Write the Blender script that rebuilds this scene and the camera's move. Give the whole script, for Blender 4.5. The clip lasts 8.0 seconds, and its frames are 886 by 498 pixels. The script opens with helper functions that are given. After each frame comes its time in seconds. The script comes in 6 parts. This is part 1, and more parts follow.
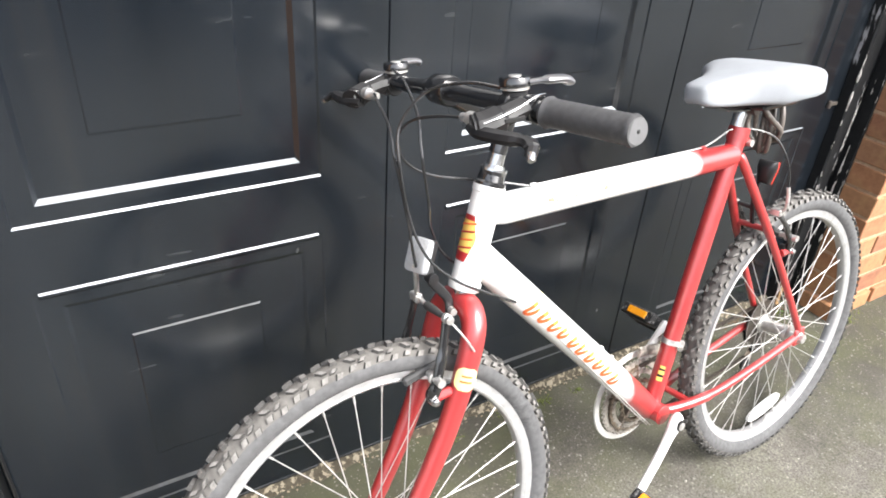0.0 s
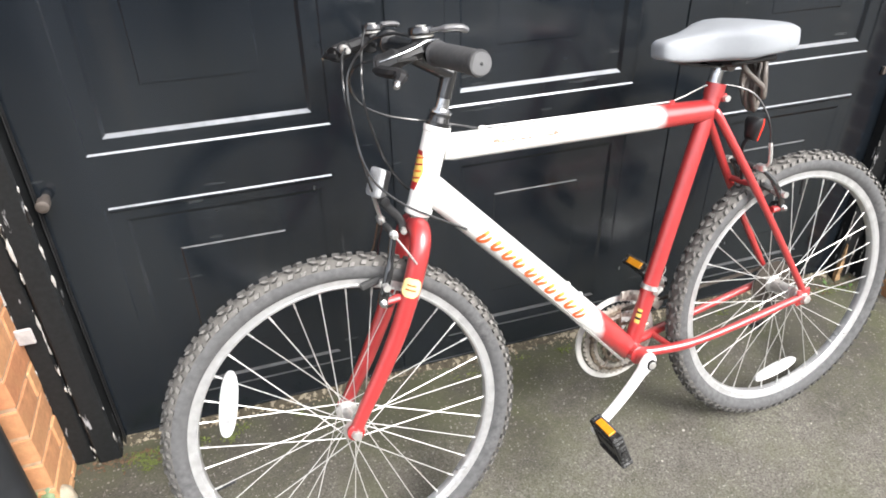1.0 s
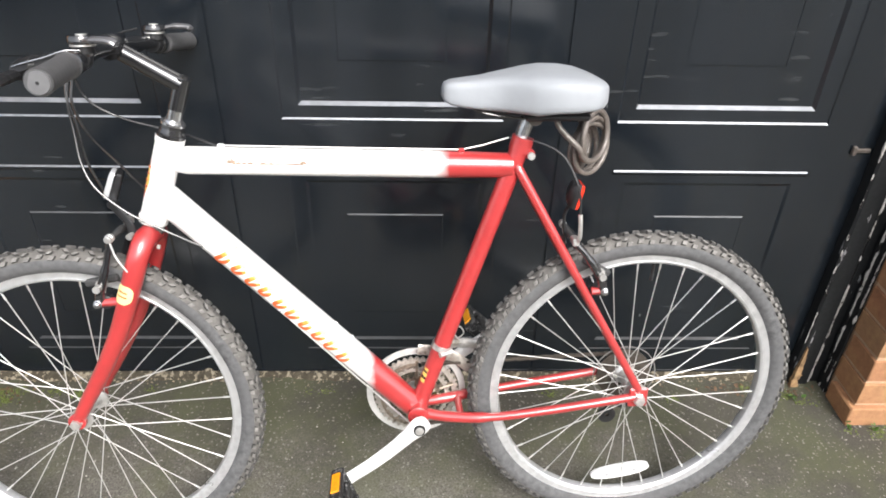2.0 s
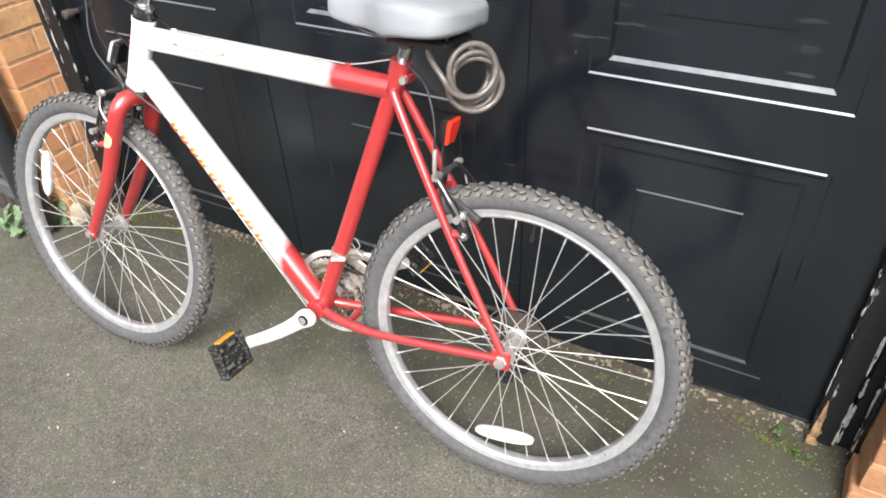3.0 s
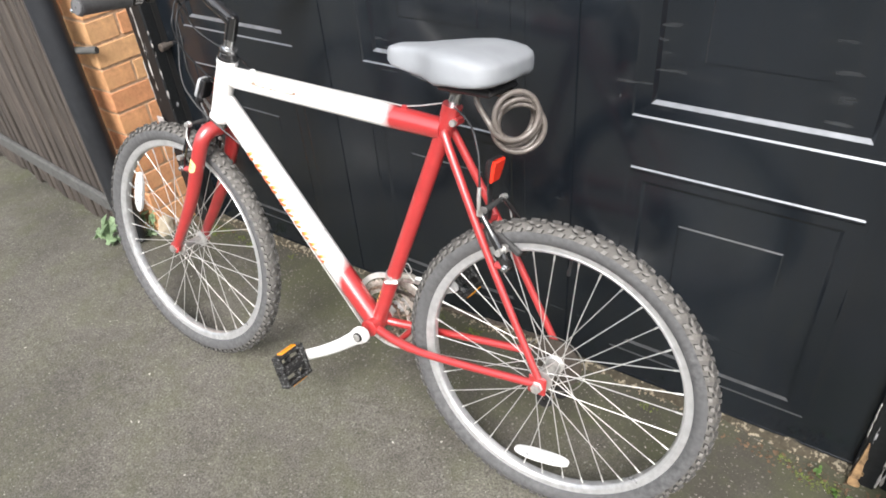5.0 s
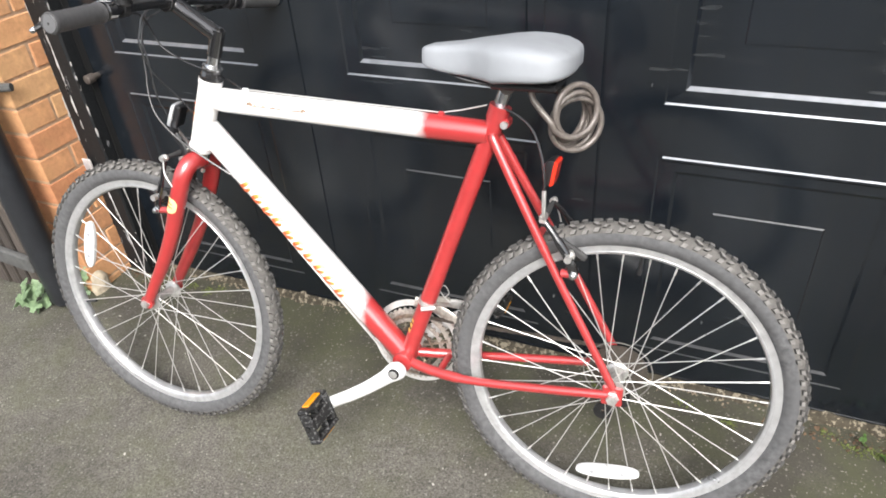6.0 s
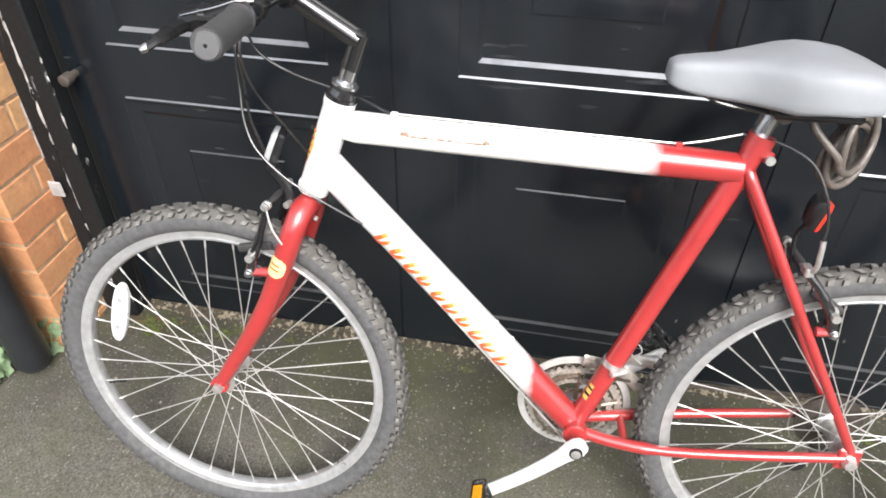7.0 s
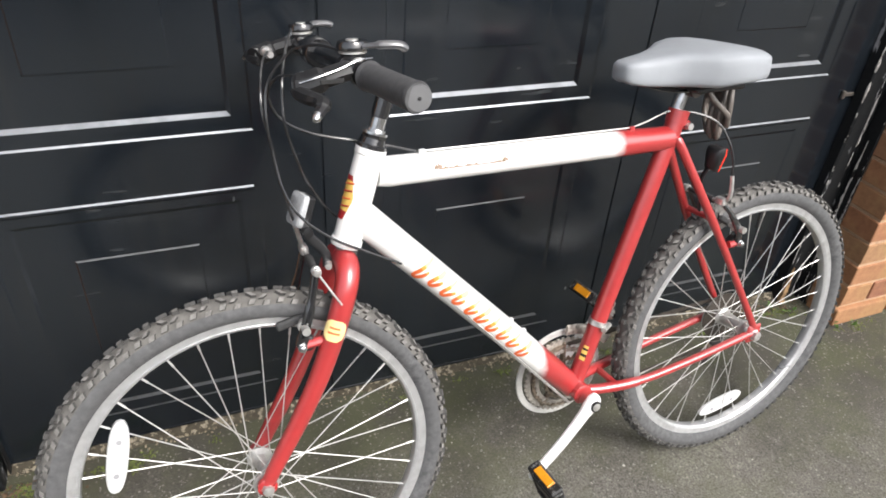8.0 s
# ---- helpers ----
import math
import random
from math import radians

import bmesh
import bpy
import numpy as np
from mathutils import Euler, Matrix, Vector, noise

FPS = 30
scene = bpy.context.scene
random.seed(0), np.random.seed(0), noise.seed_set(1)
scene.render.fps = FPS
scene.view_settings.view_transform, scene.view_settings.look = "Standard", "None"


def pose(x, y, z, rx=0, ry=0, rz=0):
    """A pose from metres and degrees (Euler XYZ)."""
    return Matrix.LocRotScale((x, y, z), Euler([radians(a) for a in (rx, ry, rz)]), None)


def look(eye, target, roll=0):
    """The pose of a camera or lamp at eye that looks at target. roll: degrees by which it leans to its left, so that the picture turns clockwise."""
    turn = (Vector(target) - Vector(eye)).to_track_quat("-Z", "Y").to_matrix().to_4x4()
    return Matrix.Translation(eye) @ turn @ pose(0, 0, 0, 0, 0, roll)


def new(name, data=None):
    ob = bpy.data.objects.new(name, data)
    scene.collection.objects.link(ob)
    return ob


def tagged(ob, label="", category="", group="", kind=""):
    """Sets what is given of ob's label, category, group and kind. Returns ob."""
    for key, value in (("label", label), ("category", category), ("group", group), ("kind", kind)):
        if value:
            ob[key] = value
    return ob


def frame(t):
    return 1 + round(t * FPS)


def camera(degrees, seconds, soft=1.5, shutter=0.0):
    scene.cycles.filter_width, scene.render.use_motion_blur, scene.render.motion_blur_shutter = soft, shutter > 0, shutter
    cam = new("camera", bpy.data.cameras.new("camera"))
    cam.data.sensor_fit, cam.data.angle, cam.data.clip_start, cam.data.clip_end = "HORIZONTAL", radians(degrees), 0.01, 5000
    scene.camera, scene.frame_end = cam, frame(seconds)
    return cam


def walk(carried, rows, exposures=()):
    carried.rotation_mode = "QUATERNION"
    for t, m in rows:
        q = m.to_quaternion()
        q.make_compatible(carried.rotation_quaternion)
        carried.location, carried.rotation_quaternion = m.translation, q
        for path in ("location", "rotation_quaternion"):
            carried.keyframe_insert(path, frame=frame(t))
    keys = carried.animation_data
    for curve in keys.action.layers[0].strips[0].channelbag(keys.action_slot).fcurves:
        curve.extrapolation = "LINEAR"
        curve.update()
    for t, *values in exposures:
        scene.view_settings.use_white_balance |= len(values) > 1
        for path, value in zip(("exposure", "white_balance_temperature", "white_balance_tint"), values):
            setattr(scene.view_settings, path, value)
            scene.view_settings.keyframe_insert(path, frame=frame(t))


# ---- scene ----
cam = camera(66.0, 8.0, soft=1.75)
PATH = [
    (0, (-0.307, -1.017, 1.269), (0.612, 0.425, 0.232), 4.1),
    (0.3, (-0.35, -1.187, 1.265), (0.544, 0.268, 0.224), 2.5),
    (0.5, (-0.341, -1.264, 1.276), (0.464, 0.199, 0.176), 1.1),
    (1, (-0.114, -1.338, 1.286), (0.409, 0.269, 0.216), -1.0),
    (1.2, (0.04, -1.366, 1.306), (0.472, 0.29, 0.272), 0.0),
    (1.5, (0.259, -1.387, 1.306), (0.674, 0.276, 0.275), 0.9),
    (2, (0.63, -1.352, 1.314), (0.687, 0.321, 0.219), 1.4),
    (2.2, (0.797, -1.346, 1.309), (0.761, 0.321, 0.205), 1.3),
    (3.3, (1.524, -1.156, 1.279), (0.494, 0.062, 0.072), -2.2),
    (3.5, (1.545, -1.138, 1.284), (0.416, 0.013, 0.101), -0.6),
    (3.7, (1.553, -1.142, 1.318), (0.338, -0.063, 0.151), -0.8),
    (4, (1.524, -1.178, 1.35), (0.426, 0.027, 0.192), -0.9),
    (4.2, (1.489, -1.195, 1.396), (0.4, 0.006, 0.225), -4.4),
    (5.3, (1.483, -1.249, 1.344), (0.539, 0.076, 0.18), -4.4),
    (5.5, (1.451, -1.27, 1.332), (0.554, 0.095, 0.178), -4.3),
    (6, (1.158, -1.307, 1.306), (0.456, 0.179, 0.166), -4.5),
    (6.5, (0.84, -1.287, 1.297), (0.34, 0.278, 0.157), -1.0),
    (7, (0.532, -1.158, 1.298), (0.235, 0.366, 0.038), 0.5),
    (7.3, (0.337, -1.153, 1.291), (0.202, 0.421, 0.064), 3.2),
    (7.5, (0.203, -1.181, 1.291), (0.364, 0.415, 0.098), 3.9),
    (7.7, (0.083, -1.209, 1.303), (0.529, 0.361, 0.147), 4.8),
    (8, (-0.042, -1.188, 1.295), (0.62, 0.328, 0.171), 4.3),
]
EXPOSURES = [(0.0, 1.97), (0.5, 1.69), (1.0, 1.59), (1.5, 1.45), (2.0, 1.35), (3.5, 1.34), (4.2, 1.34), (5.5, 1.27), (6.5, 1.31), (7.0, 1.27), (8.0, 1.11)]
walk(cam, [(t, look(eye, target, roll)) for t, eye, target, roll in PATH], EXPOSURES)

# ---- light ----
world = bpy.data.worlds.new("overcast_sky")
scene.world = world
world.use_nodes = True
wn = world.node_tree.nodes
wl = world.node_tree.links
sky = wn.new("ShaderNodeTexSky")
sky.sky_type = "NISHITA"
sky.sun_disc = False
sky.sun_elevation = radians(45)
sky.sun_rotation = radians(157)
sky.air_density, sky.dust_density, sky.ozone_density = 1.0, 4.0, 1.0
grey = wn.new("ShaderNodeHueSaturation")
grey.inputs["Saturation"].default_value = 0.38
wl.new(sky.outputs["Color"], grey.inputs["Color"])
wl.new(grey.outputs["Color"], wn["Background"].inputs["Color"])
wn["Background"].inputs["Strength"].default_value = 0.15

sun_data = bpy.data.lights.new("sun", "SUN")
sun_data.energy, sun_data.angle, sun_data.color = 1.3, radians(30), (1.0, 0.985, 0.97)
sun = new("sun", sun_data)
sun.matrix_world = look((1.8, -4.2, 4.6), (0, 0, 0))


# ---- materials ----
def nodes_of(name, rough=0.5, metal=0.0):
    m = bpy.data.materials.new(name)
    m.use_nodes = True
    nt = m.node_tree
    p = nt.nodes["Principled BSDF"]
    p.inputs["Roughness"].default_value = rough
    p.inputs["Metallic"].default_value = metal
    return m, nt, p


def noise_node(nt, scale, detail=4.0, rough=0.55, coords="Object", stretch=None):
    tc = nt.nodes.new("ShaderNodeTexCoord")
    n = nt.nodes.new("ShaderNodeTexNoise")
    n.inputs["Scale"].default_value = scale
    n.inputs["Detail"].default_value = detail
    n.inputs["Roughness"].default_value = rough
    out = tc.outputs[coords]
    if stretch:
        mp = nt.nodes.new("ShaderNodeMapping")
        mp.inputs["Scale"].default_value = stretch
        nt.links.new(out, mp.inputs["Vector"])
        out = mp.outputs["Vector"]
    nt.links.new(out, n.inputs["Vector"])
    return n


def ramp(nt, src, stops):
    r = nt.nodes.new("ShaderNodeValToRGB")
    e = r.color_ramp.elements
    while len(e) < len(stops):
        e.new(0.5)
    for el, (pos, col) in zip(e, stops):
        el.position = pos
        el.color = (*col, 1) if len(col) == 3 else col
    nt.links.new(src, r.inputs["Fac"])
    return r


def mix(nt, fac, a, b, mode="MIX"):
    mx = nt.nodes.new("ShaderNodeMix")
    mx.data_type, mx.blend_type = "RGBA", mode
    # colour sockets share their names with the float ones
    for value, sock in ((fac, mx.inputs[0]), (a, mx.inputs[6]), (b, mx.inputs[7])):
        if isinstance(value, (int, float)):
            sock.default_value = value
        elif isinstance(value, tuple):
            sock.default_value = (*value, 1)
        else:
            nt.links.new(value, sock)
    return mx.outputs[2]


def bump(nt, p, src, strength=0.3, dist=0.002):
    b = nt.nodes.new("ShaderNodeBump")
    b.inputs["Strength"].default_value = strength
    b.inputs["Distance"].default_value = dist
    nt.links.new(src, b.inputs["Height"])
    nt.links.new(b.outputs["Normal"], p.inputs["Normal"])
    return b


def plain(name, col, rough=0.5, metal=0.0, vary=0.15, scale=60, relief=0.0, coat=0.0, coat_rough=0.08, gloss=0.5):
    """A surface of one colour with grime at two scales."""
    m, nt, p = nodes_of(name, rough, metal)
    fine, broad = noise_node(nt, scale), noise_node(nt, scale / 9)
    dark = tuple(c * (1 - vary) for c in col)
    light = tuple(min(1, c * (1 + vary)) for c in col)
    a = ramp(nt, fine.outputs["Fac"], [(0.3, dark), (0.7, light)])
    c = mix(nt, ramp(nt, broad.outputs["Fac"], [(0.35, (0, 0, 0)), (0.75, (1, 1, 1))]).outputs["Color"], a.outputs["Color"], col)
    nt.links.new(c, p.inputs["Base Color"])
    r = nt.nodes.new("ShaderNodeMapRange")
    r.inputs["To Min"].default_value, r.inputs["To Max"].default_value = max(0.02, rough - 0.1), min(1, rough + 0.12)
    nt.links.new(broad.outputs["Fac"], r.inputs["Value"])
    nt.links.new(r.outputs["Result"], p.inputs["Roughness"])
    p.inputs["Coat Weight"].default_value = coat
    p.inputs["Coat Roughness"].default_value = coat_rough
    p.inputs["Specular IOR Level"].default_value = gloss
    if relief:
        bump(nt, p, fine.outputs["Fac"], relief, 0.001)
    return m


def chipped_paint(name, col, under, amount, scale=30, rough=0.35, stretch=(1, 1, 0.35)):
    """Paint that has flaked off in patches down to what lies under it."""
    m, nt, p = nodes_of(name, rough)
    big = noise_node(nt, scale, 6, 0.65, stretch=stretch)
    mask = ramp(nt, big.outputs["Fac"], [(amount, (0, 0, 0)), (amount + 0.03, (1, 1, 1))])
    fine = noise_node(nt, 90)
    a = ramp(nt, fine.outputs["Fac"], [(0.3, tuple(c * 0.75 for c in col)), (0.7, tuple(c * 1.3 for c in col))])
    u = ramp(nt, fine.outputs["Fac"], [(0.3, tuple(c * 0.7 for c in under)), (0.7, under)])
    nt.links.new(mix(nt, mask.outputs["Color"], a.outputs["Color"], u.outputs["Color"]), p.inputs["Base Color"])
    nt.links.new(ramp(nt, mask.outputs["Color"], [(0, (rough,) * 3), (1, (0.85,) * 3)]).outputs["Color"], p.inputs["Roughness"])
    bump(nt, p, mask.outputs["Color"], -0.4, 0.001)
    p.inputs["Specular IOR Level"].default_value = 0.25
    return m


def door_paint():
    """Black gloss paint, a little wavy, with dust, drips and small scuffs."""
    m, nt, p = nodes_of("black_door_paint", 0.3)
    streak = noise_node(nt, 7, 4, 0.55, stretch=(1, 1, 0.10))
    dust = noise_node(nt, 2.6, 3, 0.5)
    speck = noise_node(nt, 46, 2, 0.4, stretch=(1, 1, 0.45))
    base = ramp(nt, streak.outputs["Fac"], [(0.35, (0.0049, 0.0071, 0.0103)), (0.7, (0.0090, 0.0120, 0.0164))])
    dusty = ramp(nt, dust.outputs["Fac"], [(0.40, (0, 0, 0)), (0.75, (0.45, 0.45, 0.45))])
    c = mix(nt, dusty.outputs["Color"], base.outputs["Color"], (0.019, 0.0228, 0.0262))
    marks = ramp(nt, speck.outputs["Fac"], [(0.785, (0, 0, 0)), (0.82, (0.8, 0.8, 0.8))])
    c = mix(nt, marks.outputs["Color"], c, (0.16, 0.165, 0.16))
    drip = noise_node(nt, 26, 4, 0.6, stretch=(1, 1, 0.05))
    runs = ramp(nt, drip.outputs["Fac"], [(0.56, (0, 0, 0)), (0.80, (0.14, 0.14, 0.14))])
    c = mix(nt, runs.outputs["Color"], c, (0.050, 0.047, 0.040))
    scuff = noise_node(nt, 30, 3, 0.5, stretch=(0.22, 1, 1.6))
    where = noise_node(nt, 3.4, 2, 0.5)
    rubbed = mix(nt, 1.0, ramp(nt, scuff.outputs["Fac"], [(0.62, (0, 0, 0)), (0.70, (0.55, 0.55, 0.55))]).outputs["Color"], ramp(nt, where.outputs["Fac"], [(0.54, (0, 0, 0)), (0.66, (1, 1, 1))]).outputs["Color"], "MULTIPLY")
    c = mix(nt, rubbed, c, (0.075, 0.080, 0.082))
    nt.links.new(c, p.inputs["Base Color"])
    nt.links.new(ramp(nt, streak.outputs["Fac"], [(0.3, (0.12,) * 3), (0.75, (0.27,) * 3)]).outputs["Color"], p.inputs["Roughness"])
    p.inputs["Specular IOR Level"].default_value = 0.7
    wave = noise_node(nt, 2.2, 2, 0.45)
    bump(nt, p, wave.outputs["Fac"], 0.22, 0.012)
    return m


def tarmac():
    """Old tarmac: fine grit, olive algae in patches, darker green-brown towards the door."""
    m, nt, p = nodes_of("tarmac", 0.88)
    grit = noise_node(nt, 210, 5, 0.7)
    clump = noise_node(nt, 38, 6, 0.65)
    patch = noise_node(nt, 1.3, 6, 0.62)
    moss = noise_node(nt, 5.5, 8, 0.72)
    fleck = noise_node(nt, 150, 2, 0.5)
    base = ramp(nt, grit.outputs["Fac"], [(0.36, (0.051, 0.048, 0.044)), (0.64, (0.178, 0.170, 0.153))])
    mott = ramp(nt, clump.outputs["Fac"], [(0.34, (0.84, 0.83, 0.81)), (0.52, (1.0, 0.99, 0.97)), (0.68, (1.16, 1.14, 1.10))])
    c = mix(nt, 1.0, base.outputs["Color"], mott.outputs["Color"], "MULTIPLY")
    worn = ramp(nt, patch.outputs["Fac"], [(0.34, (0.68, 0.67, 0.64)), (0.66, (1.14, 1.13, 1.08))])
    c = mix(nt, 1.0, c, worn.outputs["Color"], "MULTIPLY")
    green = ramp(nt, moss.outputs["Fac"], [(0.44, (0, 0, 0)), (0.66, (0.42, 0.42, 0.42))])
    c = mix(nt, green.outputs["Color"], c, (0.086, 0.094, 0.046))
    tc = nt.nodes.new("ShaderNodeTexCoord")
    geo = nt.nodes.new("ShaderNodeSeparateXYZ")
    nt.links.new(tc.outputs["Object"], geo.inputs["Vector"])
    edge = noise_node(nt, 3.2, 7, 0.68)
    add = nt.nodes.new("ShaderNodeMath")
    add.operation = "MULTIPLY_ADD"
    add.inputs[1].default_value = 0.9
    nt.links.new(edge.outputs["Fac"], add.inputs[0])
    nt.links.new(geo.outputs["Y"], add.inputs[2])
    far = nt.nodes.new("ShaderNodeMapRange")
    far.inputs["From Min"].default_value, far.inputs["From Max"].default_value = 0.9, 2.0
    far.inputs["To Max"].default_value = 0.32
    nt.links.new(geo.outputs["X"], far.inputs["Value"])
    band_reach = nt.nodes.new("ShaderNodeMath")
    nt.links.new(add.outputs["Value"], band_reach.inputs[0])
    nt.links.new(far.outputs["Result"], band_reach.inputs[1])
    # band grows darker and greener towards the door and the right
    algae = ramp(nt, band_reach.outputs["Value"], [(-0.12, (0, 0, 0)), (0.36, (0.88, 0.88, 0.88))])
    band_tone = ramp(nt, moss.outputs["Fac"], [(0.40, (0.044, 0.040, 0.030)), (0.62, (0.060, 0.063, 0.031))])
    c = mix(nt, algae.outputs["Color"], c, band_tone.outputs["Color"])
    stone = ramp(nt, fleck.outputs["Fac"], [(0.66, (0, 0, 0)), (0.70, (0.8, 0.8, 0.8))])
    c = mix(nt, stone.outputs["Color"], c, (0.24, 0.228, 0.205))
    cells = nt.nodes.new("ShaderNodeTexVoronoi")
    cells.inputs["Scale"].default_value = 95
    nt.links.new(tc.outputs["Object"], cells.inputs["Vector"])
    close = ramp(nt, cells.outputs["Distance"], [(0.20, (1, 1, 1)), (0.34, (0, 0, 0))])
    few = ramp(nt, cells.outputs["Color"], [(0.66, (0, 0, 0)), (0.90, (0.75, 0.75, 0.75))])
    chip = mix(nt, 1.0, close.outputs["Color"], few.outputs["Color"], "MULTIPLY")
    c = mix(nt, chip, c, (0.24, 0.225, 0.195))
    soil = noise_node(nt, 12, 8, 0.72)
    c = mix(nt, ramp(nt, soil.outputs["Fac"], [(0.50, (0, 0, 0)), (0.72, (0.28, 0.28, 0.28))]).outputs["Color"], c, (0.060, 0.057, 0.042))
    nt.links.new(c, p.inputs["Base Color"])
    height = mix(nt, 0.25, grit.outputs["Color"], clump.outputs["Color"])
    bump(nt, p, height, 0.7, 0.005)
    return m


def brick_clay(name, tones, stained):
    m, nt, p = nodes_of(name, 0.85)
    info = nt.nodes.new("ShaderNodeObjectInfo")
    tone = ramp(nt, info.outputs["Random"], list(zip((0.0, 0.35, 0.65, 1.0), tones)))
    grain = noise_node(nt, 45, 6, 0.7)
    shade = ramp(nt, grain.outputs["Fac"], [(0.3, (0.72, 0.7, 0.68)), (0.7, (1.12, 1.1, 1.08))])
    c = mix(nt, 1.0, tone.outputs["Color"], shade.outputs["Color"], "MULTIPLY")
    stain = noise_node(nt, 11, 4, 0.6)
    c = mix(nt, ramp(nt, stain.outputs["Fac"], [(stained, (0, 0, 0)), (stained + 0.25, (0.5, 0.5, 0.5))]).outputs["Color"], c, (0.33, 0.22, 0.09))
    nt.links.new(c, p.inputs["Base Color"])
    bump(nt, p, grain.outputs["Fac"], 0.45, 0.002)
    return m


def weathered_wood():
    m, nt, p = nodes_of("weathered_brown_wood", 0.8)
    grain = noise_node(nt, 14, 8, 0.7, stretch=(6, 6, 0.35))
    info = nt.nodes.new("ShaderNodeObjectInfo")
    tone = ramp(nt, info.outputs["Random"], [(0, (0.62, 0.61, 0.60)), (1, (1.15, 1.13, 1.10))])
    a = ramp(nt, grain.outputs["Fac"], [(0.35, (0.028, 0.023, 0.020)), (0.65, (0.105, 0.088, 0.076))])
    nt.links.new(mix(nt, 1.0, a.outputs["Color"], tone.outputs["Color"], "MULTIPLY"), p.inputs["Base Color"])
    bump(nt, p, grain.outputs["Fac"], 0.5, 0.003)
    return m


DOOR = door_paint()
# Paler metal on upward ledges paints in the sky's sheen on gloss paint.
LEDGE_SHEEN = plain("bare_worn_metal_ledge", (0.225, 0.235, 0.25), 0.40, 0.65, vary=0.25, scale=45)
LEDGE_SHEEN_DIM = plain("dull_worn_metal_ledge", (0.070, 0.072, 0.075), 0.45, 0.4, vary=0.5, scale=25)
FRAME_PAINT = chipped_paint("flaking_black_paint", (0.011, 0.012, 0.013), (0.36, 0.36, 0.37), 0.615, 24, 0.55, (1, 1, 0.22))
ARRIS = chipped_paint("bare_arris", (0.40, 0.385, 0.365), (0.012, 0.011, 0.011), 0.53, 40, 0.7, (1, 1, 0.5))
GAP = plain("black_gap", (0.008, 0.008, 0.008), 0.6)
TARMAC = tarmac()
BRICK = brick_clay("orange_brick", [(0.59, 0.285, 0.140), (0.63, 0.34, 0.165), (0.54, 0.235, 0.115), (0.62, 0.37, 0.185)], 0.55)
# Redder brick copy, darkened to put the right pier's shade into its colour.
SHADED_RED_BRICK = brick_clay("red_brick", [(0.33, 0.150, 0.076), (0.39, 0.205, 0.102), (0.25, 0.104, 0.062), (0.36, 0.205, 0.106)], 0.47)
MORTAR = plain("sandy_mortar", (0.48, 0.325, 0.21), 0.95, vary=0.3, scale=70, relief=0.6)
CONCRETE = chipped_paint("crumbling_concrete", (0.055, 0.047, 0.033), (0.27, 0.235, 0.175), 0.53, 60, 0.95, (1, 1, 1))
PALE_GRIT = plain("pale_grit", (0.38, 0.36, 0.32), 0.9, vary=0.4)
RENDER_WALL = plain("pale_render", (0.45, 0.43, 0.4), 0.9, vary=0.2, scale=20)
WOOD = weathered_wood()
GREY_WOOD = plain("silvered_grey_wood", (0.080, 0.080, 0.077), 0.85, vary=0.35, scale=35, relief=0.5)
GATE_BLACK = plain("black_gate_metal", (0.022, 0.024, 0.028), 0.45, vary=0.3, scale=25, relief=0.15)
RUST = plain("rusty_steel", (0.10, 0.085, 0.075), 0.6, 0.5, 0.4, 50, 0.4)
IVY = plain("ivy_leaf", (0.30, 0.42, 0.24), 0.45, vary=0.5, scale=60)
MOSS = plain("moss", (0.10, 0.125, 0.03), 0.9, vary=0.5, scale=120)
RED = plain("red_frame_paint", (0.385, 0.028, 0.029), 0.30, 0.0, 0.14, 40, coat=1.0, coat_rough=0.24, gloss=0.8)
WHITE = plain("white_frame_paint", (0.84, 0.83, 0.81), 0.3, vary=0.03, scale=30, coat=0.5)


def faded_paint(name, x0, x1):
    """White paint airbrushed into red along x."""
    m, nt, p = nodes_of(name, 0.3)
    tc = nt.nodes.new("ShaderNodeTexCoord")
    sep = nt.nodes.new("ShaderNodeSeparateXYZ")
    nt.links.new(tc.outputs["Object"], sep.inputs["Vector"])
    spray = noise_node(nt, 60, 4, 0.6)
    add = nt.nodes.new("ShaderNodeMath")
    add.operation = "MULTIPLY_ADD"
    add.inputs[1].default_value = 0.012
    nt.links.new(spray.outputs["Fac"], add.inputs[0])
    nt.links.new(sep.outputs["X"], add.inputs[2])
    span = nt.nodes.new("ShaderNodeMapRange")
    span.inputs["From Min"].default_value = x0
    span.inputs["From Max"].default_value = x1
    nt.links.new(add.outputs["Value"], span.inputs["Value"])
    c = mix(nt, span.outputs["Result"], (0.84, 0.83, 0.81), (0.385, 0.028, 0.029))
    nt.links.new(c, p.inputs["Base Color"])
    p.inputs["Coat Weight"].default_value = 1.0
    p.inputs["Coat Roughness"].default_value = 0.24
    p.inputs["Specular IOR Level"].default_value = 0.8
    return m


FADE_TOP = faded_paint("white_to_red_top", 0.660, 0.684)
FADE_DOWN = faded_paint("white_to_red_down", 0.528, 0.548)
YELLOW = plain("yellow_decal", (0.76, 0.50, 0.12), 0.4, vary=0.1)
ORANGE = plain("orange_decal", (0.68, 0.13, 0.035), 0.4, vary=0.25, scale=90)
DECAL_AMBER = plain("amber_decal", (0.74, 0.30, 0.06), 0.4, vary=0.2, scale=90)
DECAL_RED = plain("dark_red_decal", (0.35, 0.02, 0.02), 0.4)
RUBBER = plain("dusty_tyre_rubber", (0.088, 0.088, 0.090), 0.8, vary=0.4, scale=90, relief=0.3)
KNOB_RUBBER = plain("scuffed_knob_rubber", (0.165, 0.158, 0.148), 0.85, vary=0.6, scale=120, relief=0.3)
